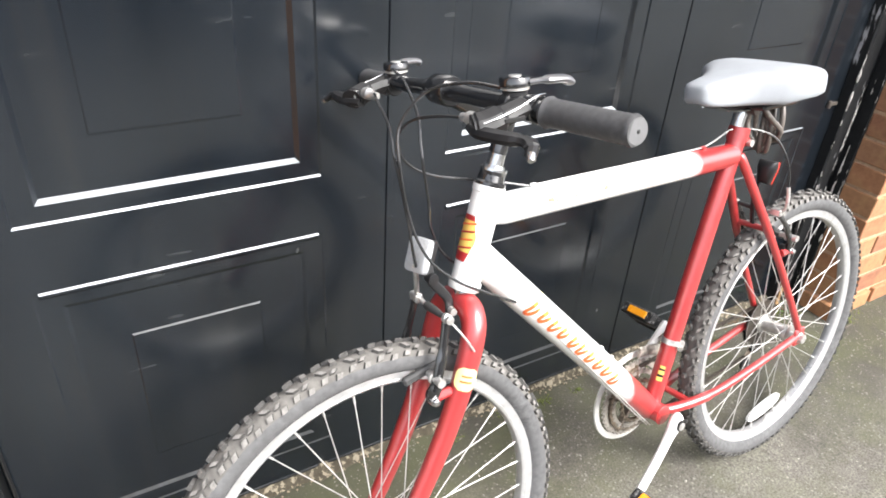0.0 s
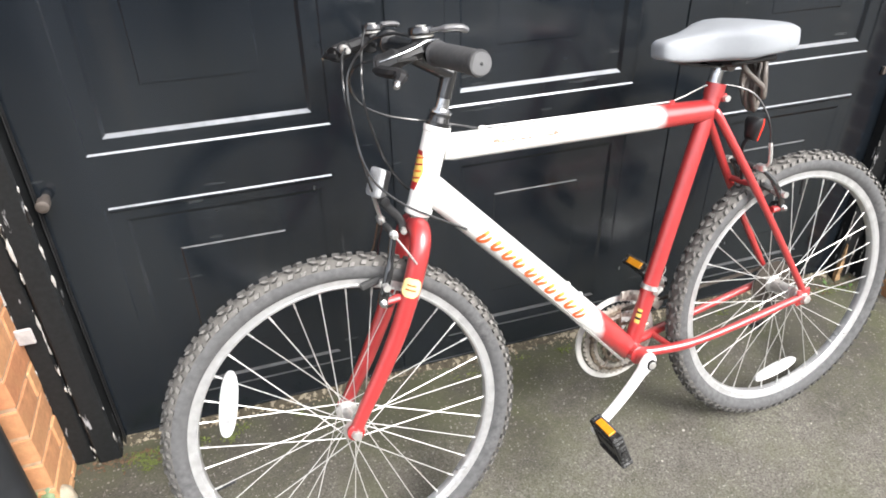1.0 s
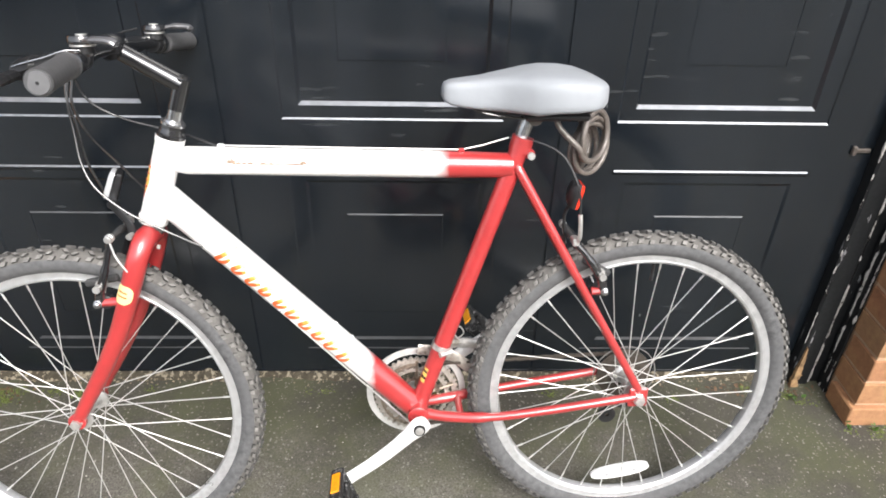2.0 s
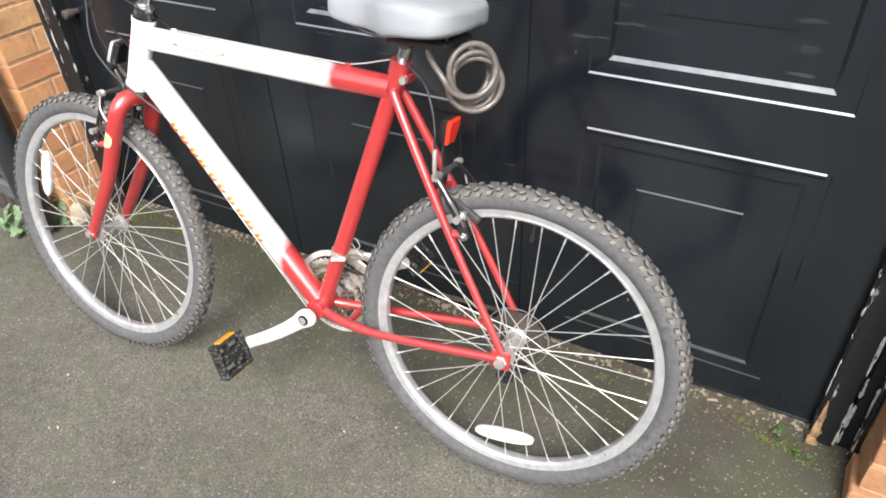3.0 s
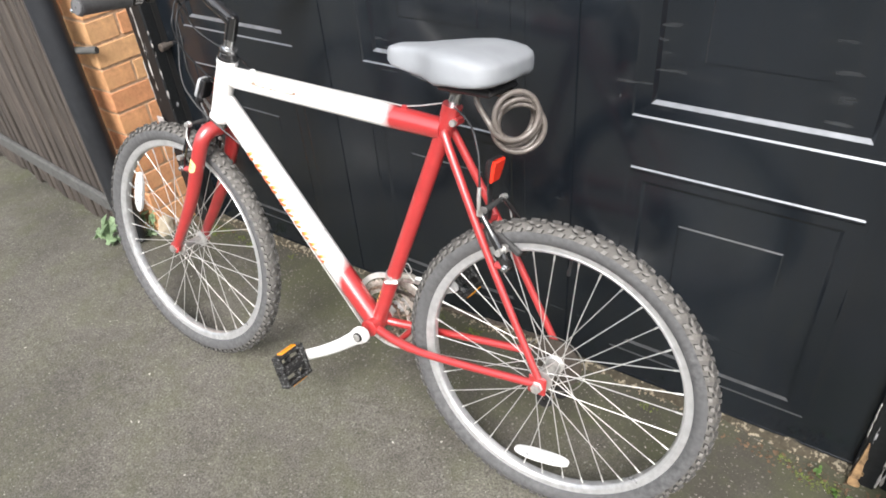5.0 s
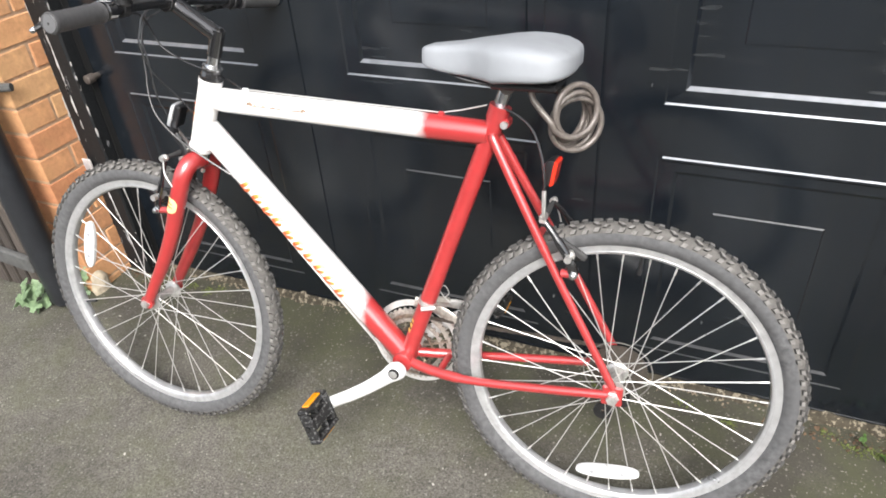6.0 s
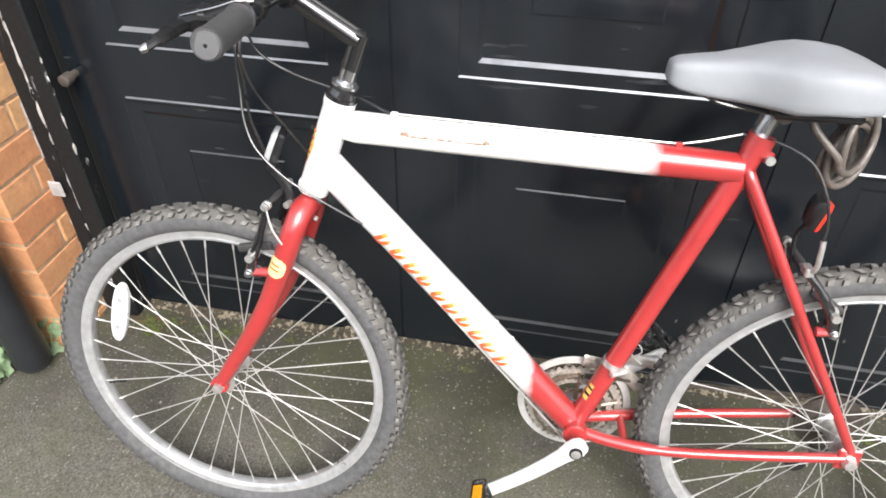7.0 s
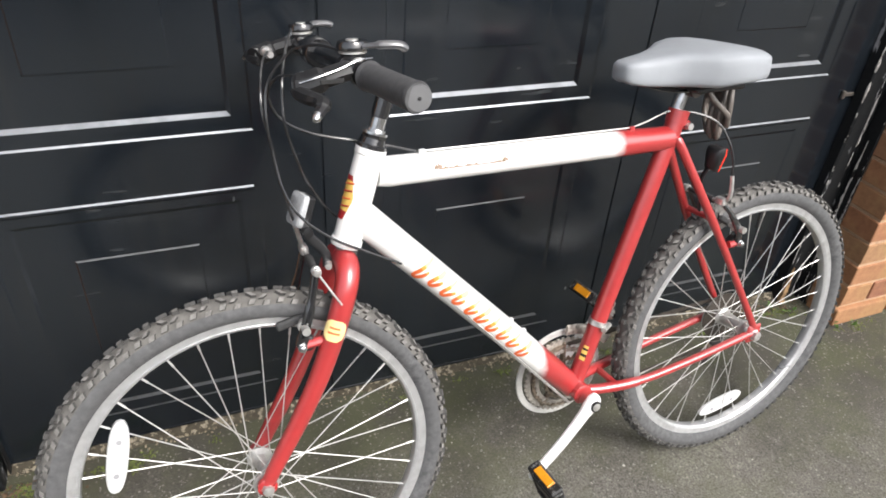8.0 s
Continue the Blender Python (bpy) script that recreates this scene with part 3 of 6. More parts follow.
def build_gate():
    gate = group_node("timber_gate", None, GATE_AT)
    tagged(gate, "weathered brown slatted timber gate on a black post", "gate")
    part("post", tube([(0, 0, 0.035), (0, 0, 0.05), (0, 0, 1.85), (0, 0, 1.86)], [0.034, 0.041, 0.041, 0.036], 20), GATE_BLACK, gate, "black metal gate post", 50)
    rnd = random.Random(11)
    slat = None
    x = -0.075
    while x > -2.75:
        w = 0.052
        if slat is None or rnd.random() < 0.25:
            bm = box(-w, -0.002, -0.011, 0.011, 0.038 + rnd.uniform(-0.012, 0.012), 1.8, 0.003)
            bmesh.ops.subdivide_edges(bm, edges=[e for e in bm.edges if abs(e.verts[0].co.z - e.verts[1].co.z) > 1], cuts=6)
            for v in bm.verts:
                v.co.y += 0.004 * noise.noise((v.co.x * 20 + x * 9, 0, v.co.z * 3))
            slat = part("slat", bm, WOOD, gate)
            slat.matrix_basis = Matrix.Translation((x, rnd.uniform(-0.003, 0.003), 0))
        else:
            again(slat, gate, Matrix.Translation((x, rnd.uniform(-0.004, 0.004), rnd.uniform(-0.01, 0.01))) @ Matrix.Rotation(rnd.uniform(-0.004, 0.004), 4, "Y"))
        x -= 0.061
    for z in (0.115, 0.92, 1.66):
        part("rail", box(-1.02 if z < 0.5 else -2.7, -0.045, -0.034, -0.0125, z + 0.03, z + 0.085, 0.005), GREY_WOOD, gate, "grey weathered rail")
    part("backing_rail", box(-2.7, -0.05, 0.012, 0.04, 0.2, 0.28, 0.004), WOOD, gate)
    # pin hinge from the pier to the post
    bm = tube([(0.01, 0.03, 0.715), (0.05, 0.055, 0.715), (0.08, 0.073, 0.715)], 0.011, 10)
    part("hinge", bm, GREY_WOOD, gate, "grey metal pin hinge")
    return gate


build_gate()


# ---- the bicycle ----
BIKE_AT = Matrix((
    (0.99816, -0.06006, -0.00778, 0.0012),
    (0.06049, 0.98205, 0.17866, -0.4725),
    (-0.00309, -0.17880, 0.98388, 0.0190),
    (0, 0, 0, 1)))
BIKE = group_node("bicycle", None, BIKE_AT)
tagged(BIKE, "red and white mountain bicycle leaning beside the black garage door", "bicycle")
FRONT, REAR, BB = (-0.001, 0.3225), (1.051, 0.3270), (0.622, 0.291)
# the fork, front wheel and handlebar are turned a little towards the door
PIVOT = Matrix.Translation((0.172, 0, 0.698))
STEER = PIVOT @ Matrix.Rotation(radians(-2.0), 4, Vector((0.051, 0, 0.147))) @ PIVOT.inverted()
# the fork itself leans a little further than the frame
FORK_TURN = PIVOT @ Matrix.Rotation(radians(-2.1), 4, Vector((0.051, 0, 0.147))) @ Matrix.Rotation(radians(-1.1), 4, "X") @ PIVOT.inverted()
R_C, R_S = 0.3035, 0.0215


def tyre_mesh():
    bm = bmesh.new()
    segs, ring = 96, 18
    grid = []
    for i in range(segs):
        th = 2 * math.pi * i / segs
        row = []
        for k in range(ring + 1):
            ph = radians(-150 + 300 * k / ring)
            r, y = R_C + R_S * math.cos(ph), R_S * 0.98 * math.sin(ph)
            row.append(bm.verts.new((r * math.cos(th), y, r * math.sin(th))))
        grid.append(row)
    for i in range(segs):
        a, b = grid[i], grid[(i + 1) % segs]
        for k in range(ring):
            bm.faces.new((a[k], a[k + 1], b[k + 1], b[k])).material_index = 3 if 4 < k < ring - 5 else 0

    def knob(th, ph, dth, dph, h, skew=0.0):
        vs = []
        for top in (0, 1):
            s = 0.82 if top else 1.0
            for a, b in ((-1, -1), (1, -1), (1, 1), (-1, 1)):
                t2, p2 = th + a * dth * s + skew * b * dph, ph + b * dph * s
                q = R_S - 0.001 + (h + 0.001) * top
                r, y = R_C + q * math.cos(p2), q * 0.98 * math.sin(p2)
                vs.append(bm.verts.new((r * math.cos(t2), y, r * math.sin(t2))))
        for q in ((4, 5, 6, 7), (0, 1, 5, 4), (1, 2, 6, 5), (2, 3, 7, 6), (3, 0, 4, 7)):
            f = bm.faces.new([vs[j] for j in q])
            # pale tops, flanks in the shade colour
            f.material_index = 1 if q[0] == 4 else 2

    n = 96
    for i in range(n):
        th = 2 * math.pi * i / n
        odd = i % 2
        for s in (-1, 1):
            knob(th, s * radians(52 if odd else 59), 0.0165, radians(10), 0.0046, 0.03 * s)
            if odd:
                knob(th, s * radians(24), 0.0135, radians(9), 0.0058, -0.07 * s)
        if not odd:
            knob(th, 0, 0.0150, radians(11), 0.0060)
            for s in (-1, 1):
                knob(th + 0.015, s * radians(36), 0.0125, radians(7), 0.0050, 0.07 * s)
    return bm


def build_wheel(name, centre, half_hub, flange, parent, phase, shared):
    turn = FORK_TURN if name == "front_wheel" else Matrix()
    wheel = group_node(name, parent, turn @ shift(*centre))
    if shared:
        for ob in shared:
            again(ob, wheel)
        made = shared
    else:
        tyre = part("tyre", tyre_mesh(), [RUBBER, KNOB_RUBBER, KNOB_SHADE, TREAD_RUBBER], wheel, "knobbly dusty black tyre", 28)
        rim = part("rim", lathe([(0.2862, -0.0125), (0.2862, -0.0105), (0.279, -0.0095), (0.279, 0.0095), (0.2862, 0.0105), (0.2862, 0.0125), (0.2850, 0.0120), (0.2752, 0.0114), (0.2744, 0.0106), (0.2736, 0.0114), (0.2718, 0.0110), (0.2688, 0.0085), (0.2665, 0.0), (0.2688, -0.0085), (0.2718, -0.0110), (0.2736, -0.0114), (0.2744, -0.0106), (0.2752, -0.0114), (0.2850, -0.0120)], 96, closed=True), RIM_ALLOY, wheel, "silver alloy rim")
        made = [tyre, rim]
    core = 0.014 if name == "rear_wheel" else 0.009
    hub = lathe([(0.0075, -half_hub), (0.0075, -flange - 0.006), (0.021, -flange - 0.004), (0.021, -flange), (core + 0.002, -flange + 0.004), (core, 0), (core + 0.002, flange - 0.004), (0.021, flange), (0.021, flange + 0.004), (0.0075, flange + 0.006), (0.0075, half_hub)], 24)
    part("hub", hub, ALLOY, wheel, "silver alloy hub")
    spoke = None
    for i in range(36):
        side = 1 if i % 2 else -1
        a = 2 * math.pi * i / 36 + radians(phase)
        off = radians(66) * (1 if (i // 2) % 2 else -1)
        p = Vector((0.0185 * math.cos(a + off), side * flange, 0.0185 * math.sin(a + off)))
        q = Vector((0.2665 * math.cos(a), side * 0.002, 0.2665 * math.sin(a)))
        d = q - p
        bm = tube([p, p + d * 0.945], 0.00095, 6)
        tube([p + d * 0.945, q], 0.0018, 6, bm)
        part("spoke", bm, STEEL, wheel)
    bm = tube([(0.265, 0, 0), (0.243, 0, 0), (0.242, 0, 0), (0.230, 0, 0)], [0.003, 0.003, 0.004, 0.0035], 8)
    turned(bm, Matrix.Rotation(radians(-86 if name == "rear_wheel" else 165), 4, "Y"))
    part("valve", bm, BLACK_PLASTIC, wheel, "black valve cap")
    return wheel, made


FW, TYRE_RIM = build_wheel("front_wheel", FRONT, 0.052, 0.032, BIKE, -6.0, None)
RW, _ = build_wheel("rear_wheel", REAR, 0.066, 0.030, BIKE, -7.0, TYRE_RIM)


def wheel_reflector(wheel, centre, u, v, w, tilt):
    """Long oval reflector clipped between the spokes, in the wheel's own turn."""
    d = Vector((u - centre[0], 0, v - centre[1]))
    bm = bmesh.new()
    n = 24
    for y, s in ((-0.006, 0.86), (-0.003, 1.0), (0.004, 1.0), (0.006, 0.9)):
        for k in range(n):
            a = 2 * math.pi * k / n
            c, sn = math.cos(a), math.sin(a)
            bm.verts.new((0.0155 * s * math.copysign(abs(c) ** 0.8, c), y, 0.064 * s * math.copysign(abs(sn) ** 0.8, sn)))
    bm.verts.ensure_lookup_table()
    for r in range(3):
        for k in range(n):
            bm.faces.new([bm.verts[r * n + k], bm.verts[r * n + (k + 1) % n], bm.verts[(r + 1) * n + (k + 1) % n], bm.verts[(r + 1) * n + k]])
    bm.faces.new(bm.verts[:n]), bm.faces.new(bm.verts[3 * n :][::-1])
    ob = part("reflector", bm, WHITE_REFLECTOR, wheel, "white plastic spoke reflector")
    for k in (-1, 1):
        part("reflector_clip", tube([(0, -0.0075, k * 0.030), (0, -0.0055, k * 0.030)], 0.0042, 10), plain("grey_clip", (0.30, 0.30, 0.31), 0.5), ob)
    ang = -math.atan2(d.z, d.x)
    m = Matrix.Translation((0, -w, 0)) @ Matrix.Rotation(ang, 4, "Y") @ Matrix.Translation((d.length, 0, 0)) @ Matrix.Rotation(radians(tilt), 4, "Y")
    ob.matrix_basis = m
    return ob


wheel_reflector(FW, FRONT, -0.2044, 0.4185, -0.001, -11)
wheel_reflector(RW, REAR, 1.0566, 0.1035, 0.0, -8)


def line(p, q, f):
    return Vector(p).lerp(Vector(q), f)


def build_frame():
    fr = group_node("frame", BIKE)
    fr["label"] = "white steel frame fading to red at the joints"
    ht_t, ht_b = B3(0.221, 0.843, 0), B3(0.171, 0.696, 0)
    part("head_tube", tube([line(ht_b, ht_t, f) for f in (0, 0.01, 0.07, 0.08, 0.93, 0.94, 1)], [0.0235, 0.0242, 0.0242, 0.0222, 0.0222, 0.0235, 0.0235], 28), WHITE, fr)
    # top tube: white, red by the seat cluster
    a, b = B3(0.226, 0.8035, 0), B3(0.788, 0.786, 0)
    part("top_tube", tube([line(a, b, f) for f in (0, 0.030, 0.034, 0.5, 0.8, 1)], [0.0205, 0.0234, 0.0235, 0.0235, 0.0235, 0.0215], 28), FADE_TOP, fr, "white top tube fading to red")
    a, b = B3(0.183, 0.7535, 0), B3(BB[0] - 0.004, BB[1] + 0.001, 0)
    part("down_tube", tube([line(a, b, f) for f in (0, 0.030, 0.036, 0.5, 0.85, 1)], [0.0215, 0.0258, 0.0260, 0.0260, 0.0260, 0.0232], 28), FADE_DOWN, fr, "white down tube fading to red")
    part("seat_tube", tube([B3(*BB, 0), B3(0.806, 0.832, 0)], 0.0168, 24), RED, fr)
    part("bottom_bracket", turned(lathe([(0.017, -0.036), (0.0205, -0.034), (0.0205, 0.034), (0.017, 0.036)], 24), shift(*BB)), RED, fr)
    for s in (1, -1):
        st = [B3(0.798, 0.785, s * 0.011), B3(0.810, 0.762, s * 0.019), B3(0.914, 0.580, s * 0.041), B3(0.990, 0.449, s * 0.049), B3(1.050, 0.345, s * 0.053)]
        part("seat_stay", tube(smooth_path(st, 6), [0.0085] * 12 + [0.0075] * 13, 14), RED, fr)
        ch = [B3(0.625, 0.290, s * 0.016), B3(0.675, 0.287, s * 0.030), B3(0.760, 0.291, s * 0.045), B3(0.880, 0.306, s * 0.051), B3(1.046, 0.330, s * 0.053)]
        part("chain_stay", tube(smooth_path(ch, 6), [0.0105] * 12 + [0.0085] * 13, 14), RED, fr)
        bm = box(-0.020, 0.018, -0.003, 0.003, -0.018, 0.024, 0.003)
        part("dropout", turned(bm, shift(REAR[0], REAR[1], s * 0.055)), RED, fr)
        bm = turned(lathe([(0.006, -0.010), (0.0105, -0.009), (0.0105, -0.002), (0.013, 0.0), (0.013, 0.003)], 6), shift(REAR[0], REAR[1], s * 0.059) @ Matrix.Rotation(0 if s > 0 else math.pi, 4, "Z"))
        part("axle_nut", bm, ALLOY, fr, "silver axle nut")
    part("stay_bridge", tube([B3(0.893, 0.620, 0.040), B3(0.893, 0.620, -0.040)], 0.006, 10), RED, fr)
    part("chain_stay_bridge", tube([B3(0.705, 0.288, 0.034), B3(0.705, 0.288, -0.034)], 0.007, 10), RED, fr)
    # seat clamp
    bm = tube([B3(0.800, 0.812, 0), B3(0.8065, 0.836, 0)], 0.0195, 24)
    part("seat_collar", bm, RED, fr)
    part("clamp_lug", box(0.810, 0.825, -0.015, 0.015, 0.800, 0.816, 0.003), RED, fr)
    bm = tube([B3(0.818, 0.807, 0.014), B3(0.818, 0.807, -0.020)], 0.004, 10)
    tube([B3(0.818, 0.807, 0.022), B3(0.818, 0.807, 0.012)], 0.0066, 12, bm)
    part("clamp_bolt", bm, ALLOY, fr, "silver clamp bolt")
    # cable stops on the tubes
    for u, v, w in ((0.300, 0.8275, 0.004), (0.700, 0.8145, 0.002), (0.4965, 0.4553, 0.0), (0.4684, 0.4852, 0.0), (0.262, 0.655, 0.018)):
        c = B3(u, v, w)
        part("cable_stop", box(c.x - 0.0055, c.x + 0.0055, c.y - 0.004, c.y + 0.004, c.z - 0.0055, c.z + 0.0035, 0.0015), RED if u > 0.68 else WHITE, fr)
    return fr


FRAME = build_frame()


def build_fork():
    fork = group_node("fork", BIKE, FORK_TURN)
    fork["label"] = "red curved steel fork"
    part("steerer", tube([B3(0.170, 0.680, 0), B3(0.178, 0.705, 0)], 0.017, 20), CHROME, fork, "silver lower headset race")
    for s in (1, -1):
        pts = [B3(0.166, 0.676, s * 0.002), B3(0.163, 0.672, s * 0.030), B3(0.154, 0.645, s * 0.047), B3(0.131, 0.580, s * 0.050), B3(0.100, 0.505, s * 0.048), B3(0.060, 0.430, s * 0.046), B3(0.025, 0.372, s * 0.045), B3(-0.001, 0.328, s * 0.045)]
        path = smooth_path(pts, 6)
        rad = [0.0190 - 0.0075 * (i / (len(path) - 1)) ** 1.5 for i in range(len(path))]
        part("fork_leg", tube(path, rad, 18), RED, fork)
        bm = turned(lathe([(0.013, -0.006), (0.016, -0.004), (0.016, 0.003), (0.013, 0.005)], 18), shift(-0.001, 0.327, s * 0.047))
        part("fork_end", bm, RED, fork)
        bm = turned(lathe([(0.006, -0.010), (0.0095, -0.009), (0.0095, -0.002), (0.0115, 0.0), (0.0115, 0.003)], 6), shift(-0.001, 0.326, s * 0.052) @ Matrix.Rotation(0 if s > 0 else math.pi, 4, "Z"))
        part("axle_nut", bm, ALLOY, fork, "silver axle nut")
        # round sticker wrapped on the leg
        for nm, f0, f1, half, rr, mat, lab in (("decal", 0.0, 1.0, 58, 0.0184, PALE_YELLOW, "pale yellow and orange sticker"), ("decal_stripe", 0.34, 0.44, 30, 0.0186, ORANGE, ""), ("decal_stripe", 0.58, 0.68, 26, 0.0186, ORANGE, "")):
            lo, hi = B3(0.1270, 0.570, s * 0.0498), B3(0.1390, 0.602, s * 0.0490)
            ax = (hi - lo).normalized()
            out = Vector((-0.45, -s, 0)).normalized()
            out = (out - ax * out.dot(ax)).normalized()
            side = ax.cross(out)
            bm = bmesh.new()
            rows = []
            for i in range(9):
                f = f0 + (f1 - f0) * i / 8
                wd = radians(half) * (1 - (2 * f - 1) ** 4 * 0.55)
                rows.append([bm.verts.new(line(lo, hi, f) + rr * (out * math.cos(q) + side * math.sin(q))) for q in (wd * (k / 5 - 1) for k in range(11))])
            for r0, r1 in zip(rows, rows[1:]):
                for k in range(10):
                    bm.faces.new((r0[k], r0[k + 1], r1[k + 1], r1[k]))
            part(nm, bm, mat, fork, lab)
    part("crown_bolt", tube([B3(0.176, 0.654, 0.012), B3(0.181, 0.653, 0.012)], 0.0042, 10), ALLOY, fork, "silver crown bolt")
    return fork


build_fork()


def build_cockpit():
    hs = group_node("headset", BIKE)
    hs["label"] = "black and silver headset"
    part("cup", tube([B3(0.2210, 0.8430, 0), B3(0.2225, 0.8480, 0), B3(0.2230, 0.8495, 0), B3(0.2260, 0.8580, 0)], [0.0230, 0.0230, 0.0205, 0.0190], 24), BLACK_METAL, hs)
    part("lock_nut", tube([B3(0.2260, 0.8580, 0), B3(0.2278, 0.8632, 0)], 0.0192, 8), BLACK_METAL, hs)
    part("washer", tube([B3(0.2278, 0.8632, 0), B3(0.2290, 0.8668, 0), B3(0.2292, 0.8672, 0), B3(0.2305, 0.8710, 0)], [0.0200, 0.0200, 0.0160, 0.0150], 20), CHROME, hs, "silver headset washer")
    st = group_node("stem", BIKE, STEER)
    st["label"] = "glossy black quill stem"
    q0, q1 = B3(0.2305, 0.8710, 0), B3(0.2530, 0.9360, 0)
    part("quill", tube([q0, line(q0, q1, 0.25), line(q0, q1, 0.27), q1], [0.0115, 0.0115, 0.0135, 0.0135], 20), [BLACK_METAL], st)
    part("silver_quill", tube([line(q0, q1, 0.0), line(q0, q1, 0.24)], 0.0122, 20), CHROME, st, "bare silver quill")
    part("extension", tube([B3(0.2505, 0.9260, 0), B3(0.1600, 0.9790, 0)], [0.0150, 0.0140], 20), BLACK_METAL, st)
    part("quill_bolt", tube([B3(0.2525, 0.9350, 0), B3(0.2545, 0.9410, 0)], 0.009, 6), BLACK_METAL, st)
    part("clamp", turned(lathe([(0.018, -0.020), (0.020, -0.017), (0.020, 0.017), (0.018, 0.020)], 20), shift(0.152, 0.985)), BLACK_METAL, st)
    hb = group_node("handlebar", BIKE, STEER)
    hb["label"] = "black flat handlebar with rubber grips"
    half = [(0.152, 0.985, 0.0), (0.152, 0.985, 0.05), (0.158, 0.983, 0.12), (0.171, 0.979, 0.21), (0.183, 0.975, 0.296)]
    pts = [B3(u, v - 0.03 * w, -w * 1.02) for u, v, w in half[:0:-1]] + [B3(*p) for p in half]
    path = smooth_path(pts, 6)
    part("bar", tube(path, [0.0125 if abs(p.y) < 0.05 else 0.0112 for p in path], 18), BLACK_METAL, hb)
    for s in (1, -1):
        dv = -0.008 if s < 0 else 0.0
        end_w = 0.301 if s > 0 else 0.290
        a, b = B3(0.1670, 0.9800 + dv, s * 0.185), B3(0.1835, 0.9748 + dv, s * end_w)
        n = 26
        rr = [0.0156 + (0.0006 if i % 2 else 0) for i in range(n + 1)]
        rr[0], rr[1], rr[-2], rr[-1] = 0.016, 0.0180, 0.0172, 0.0155
        grip = part("grip", tube([line(a, b, i / n) for i in range(n + 1)], rr, 22), GRIP, hb, "ribbed dusty black rubber grip", 50)
        c = line(a, b, 1.0)
        part("end_cap", turned(lathe([(0.004, -0.002), (0.0136, -0.0015), (0.0146, 0.001)], 20), Matrix.Translation(c)), plain("grey_rubber_cap", (0.115, 0.115, 0.118), 0.6), grip)
        part("end_hole", turned(lathe([(0.0005, -0.0030), (0.0022, -0.0026), (0.0022, -0.001)], 10), Matrix.Translation(c)), BLACK_PLASTIC, grip)
        # brake lever: clamp, flat bracket reaching forward, blade along the grip
        lev = group_node("brake_lever", hb)
        lev["label"] = "black brake lever with silver edges"
        part("clamp", turned(lathe([(0.0150, -0.010), (0.0165, -0.008), (0.0165, 0.008), (0.0150, 0.010)], 18), shift(0.165, 0.981 + dv, s * 0.168)), BLACK_METAL, lev)
        spine = [B3(0.172, 0.984 + dv, s * 0.160), B3(0.150, 0.984 + dv, s * 0.163), B3(0.122, 0.978 + dv, s * 0.164), B3(0.102, 0.972 + dv, s * 0.160), B3(0.090, 0.970 + dv, s * 0.155)]
        part("bracket", tube(smooth_path(spine, 5), [0.013] * 5 + [0.0165] * 6 + [0.0210] * 6 + [0.0215] * 2 + [0.019] * 2, 8, flat=(1.0, 0.72)), LEVER_BLACK, lev, "", 20)
        # thin silver strip along the bracket's outer edge
        edge = [B3(0.178, 0.997 + dv, s * 0.170), B3(0.160, 0.997 + dv, s * 0.177), B3(0.135, 0.989 + dv, s * 0.180), B3(0.108, 0.982 + dv, s * 0.181), B3(0.090, 0.977 + dv, s * 0.176)]
        part("worn_edge", tube(smooth_path(edge, 5), [0.0007] * 4 + [0.0012] * 13 + [0.0009] * 4, 6), CHROME, lev, "thin silver bracket edge")
        part("pivot_pin", tube([B3(0.096, 0.983 + dv, s * 0.150), B3(0.096, 0.960 + dv, s * 0.150)], 0.0045, 10), ALLOY, lev)
        part("slot", box(0.112, 0.140, -s * 0.1835 - 0.001, -s * 0.1835 + 0.001, 0.974 + dv, 0.980 + dv, 0.001), GAP, lev)
        blade = smooth_path([B3(0.100, 0.966 + dv, s * 0.142), B3(0.091, 0.966 + dv, s * 0.168), B3(0.094, 0.966 + dv, s * 0.205), B3(0.101, 0.966 + dv, s * 0.232), B3(0.098, 0.963 + dv, s * 0.246), B3(0.090, 0.957 + dv, s * 0.254)], 6)
        part("lever_blade", tube(blade, [0.010] * 8 + [0.0110] * 8 + [0.0090] * 9 + [0.0066] * 6, 8, flat=(1.0, 0.70)), LEVER_BLACK, lev, "", 25)
        part("lever_tip", tube([B3(0.091, 0.9580 + dv, s * 0.253), B3(0.088, 0.9550 + dv, s * 0.257), B3(0.086, 0.9535 + dv, s * 0.259)], [0.0050, 0.0050, 0.003], 10), CHROME, lev, "worn silver lever tip")
        part("barrel_adjuster", tube([B3(0.106, 0.973 + dv * 0.3, s * 0.140), B3(0.106, 0.973 + dv * 0.3, s * 0.126), B3(0.107, 0.972 + dv * 0.3, s * 0.122), B3(0.108, 0.972 + dv * 0.3, s * 0.108)], [0.0085, 0.0085, 0.006, 0.005], 12), ALLOY, lev, "silver cable adjuster")
        # thumb shifter on top of the bar
        sh = group_node("thumb_shifter", hb)
        sh["label"] = "glossy black round thumb shifter"
        w0 = 0.131 if s > 0 else -0.155
        c = B3(0.166, 0.995 if s > 0 else 0.988, w0)
        up = Matrix.Translation(c) @ Matrix.Rotation(radians(90), 4, "X")
        part("shifter_base", turned(lathe([(0.011, -0.010), (0.0145, -0.006), (0.0145, 0.002), (0.012, 0.004)], 22), up), BLACK_PLASTIC, sh)
        part("shifter_ring", turned(lathe([(0.013, 0.003), (0.0168, 0.004), (0.0168, 0.0065), (0.013, 0.0075)], 22), up), ALLOY, sh, "silver shifter ring")
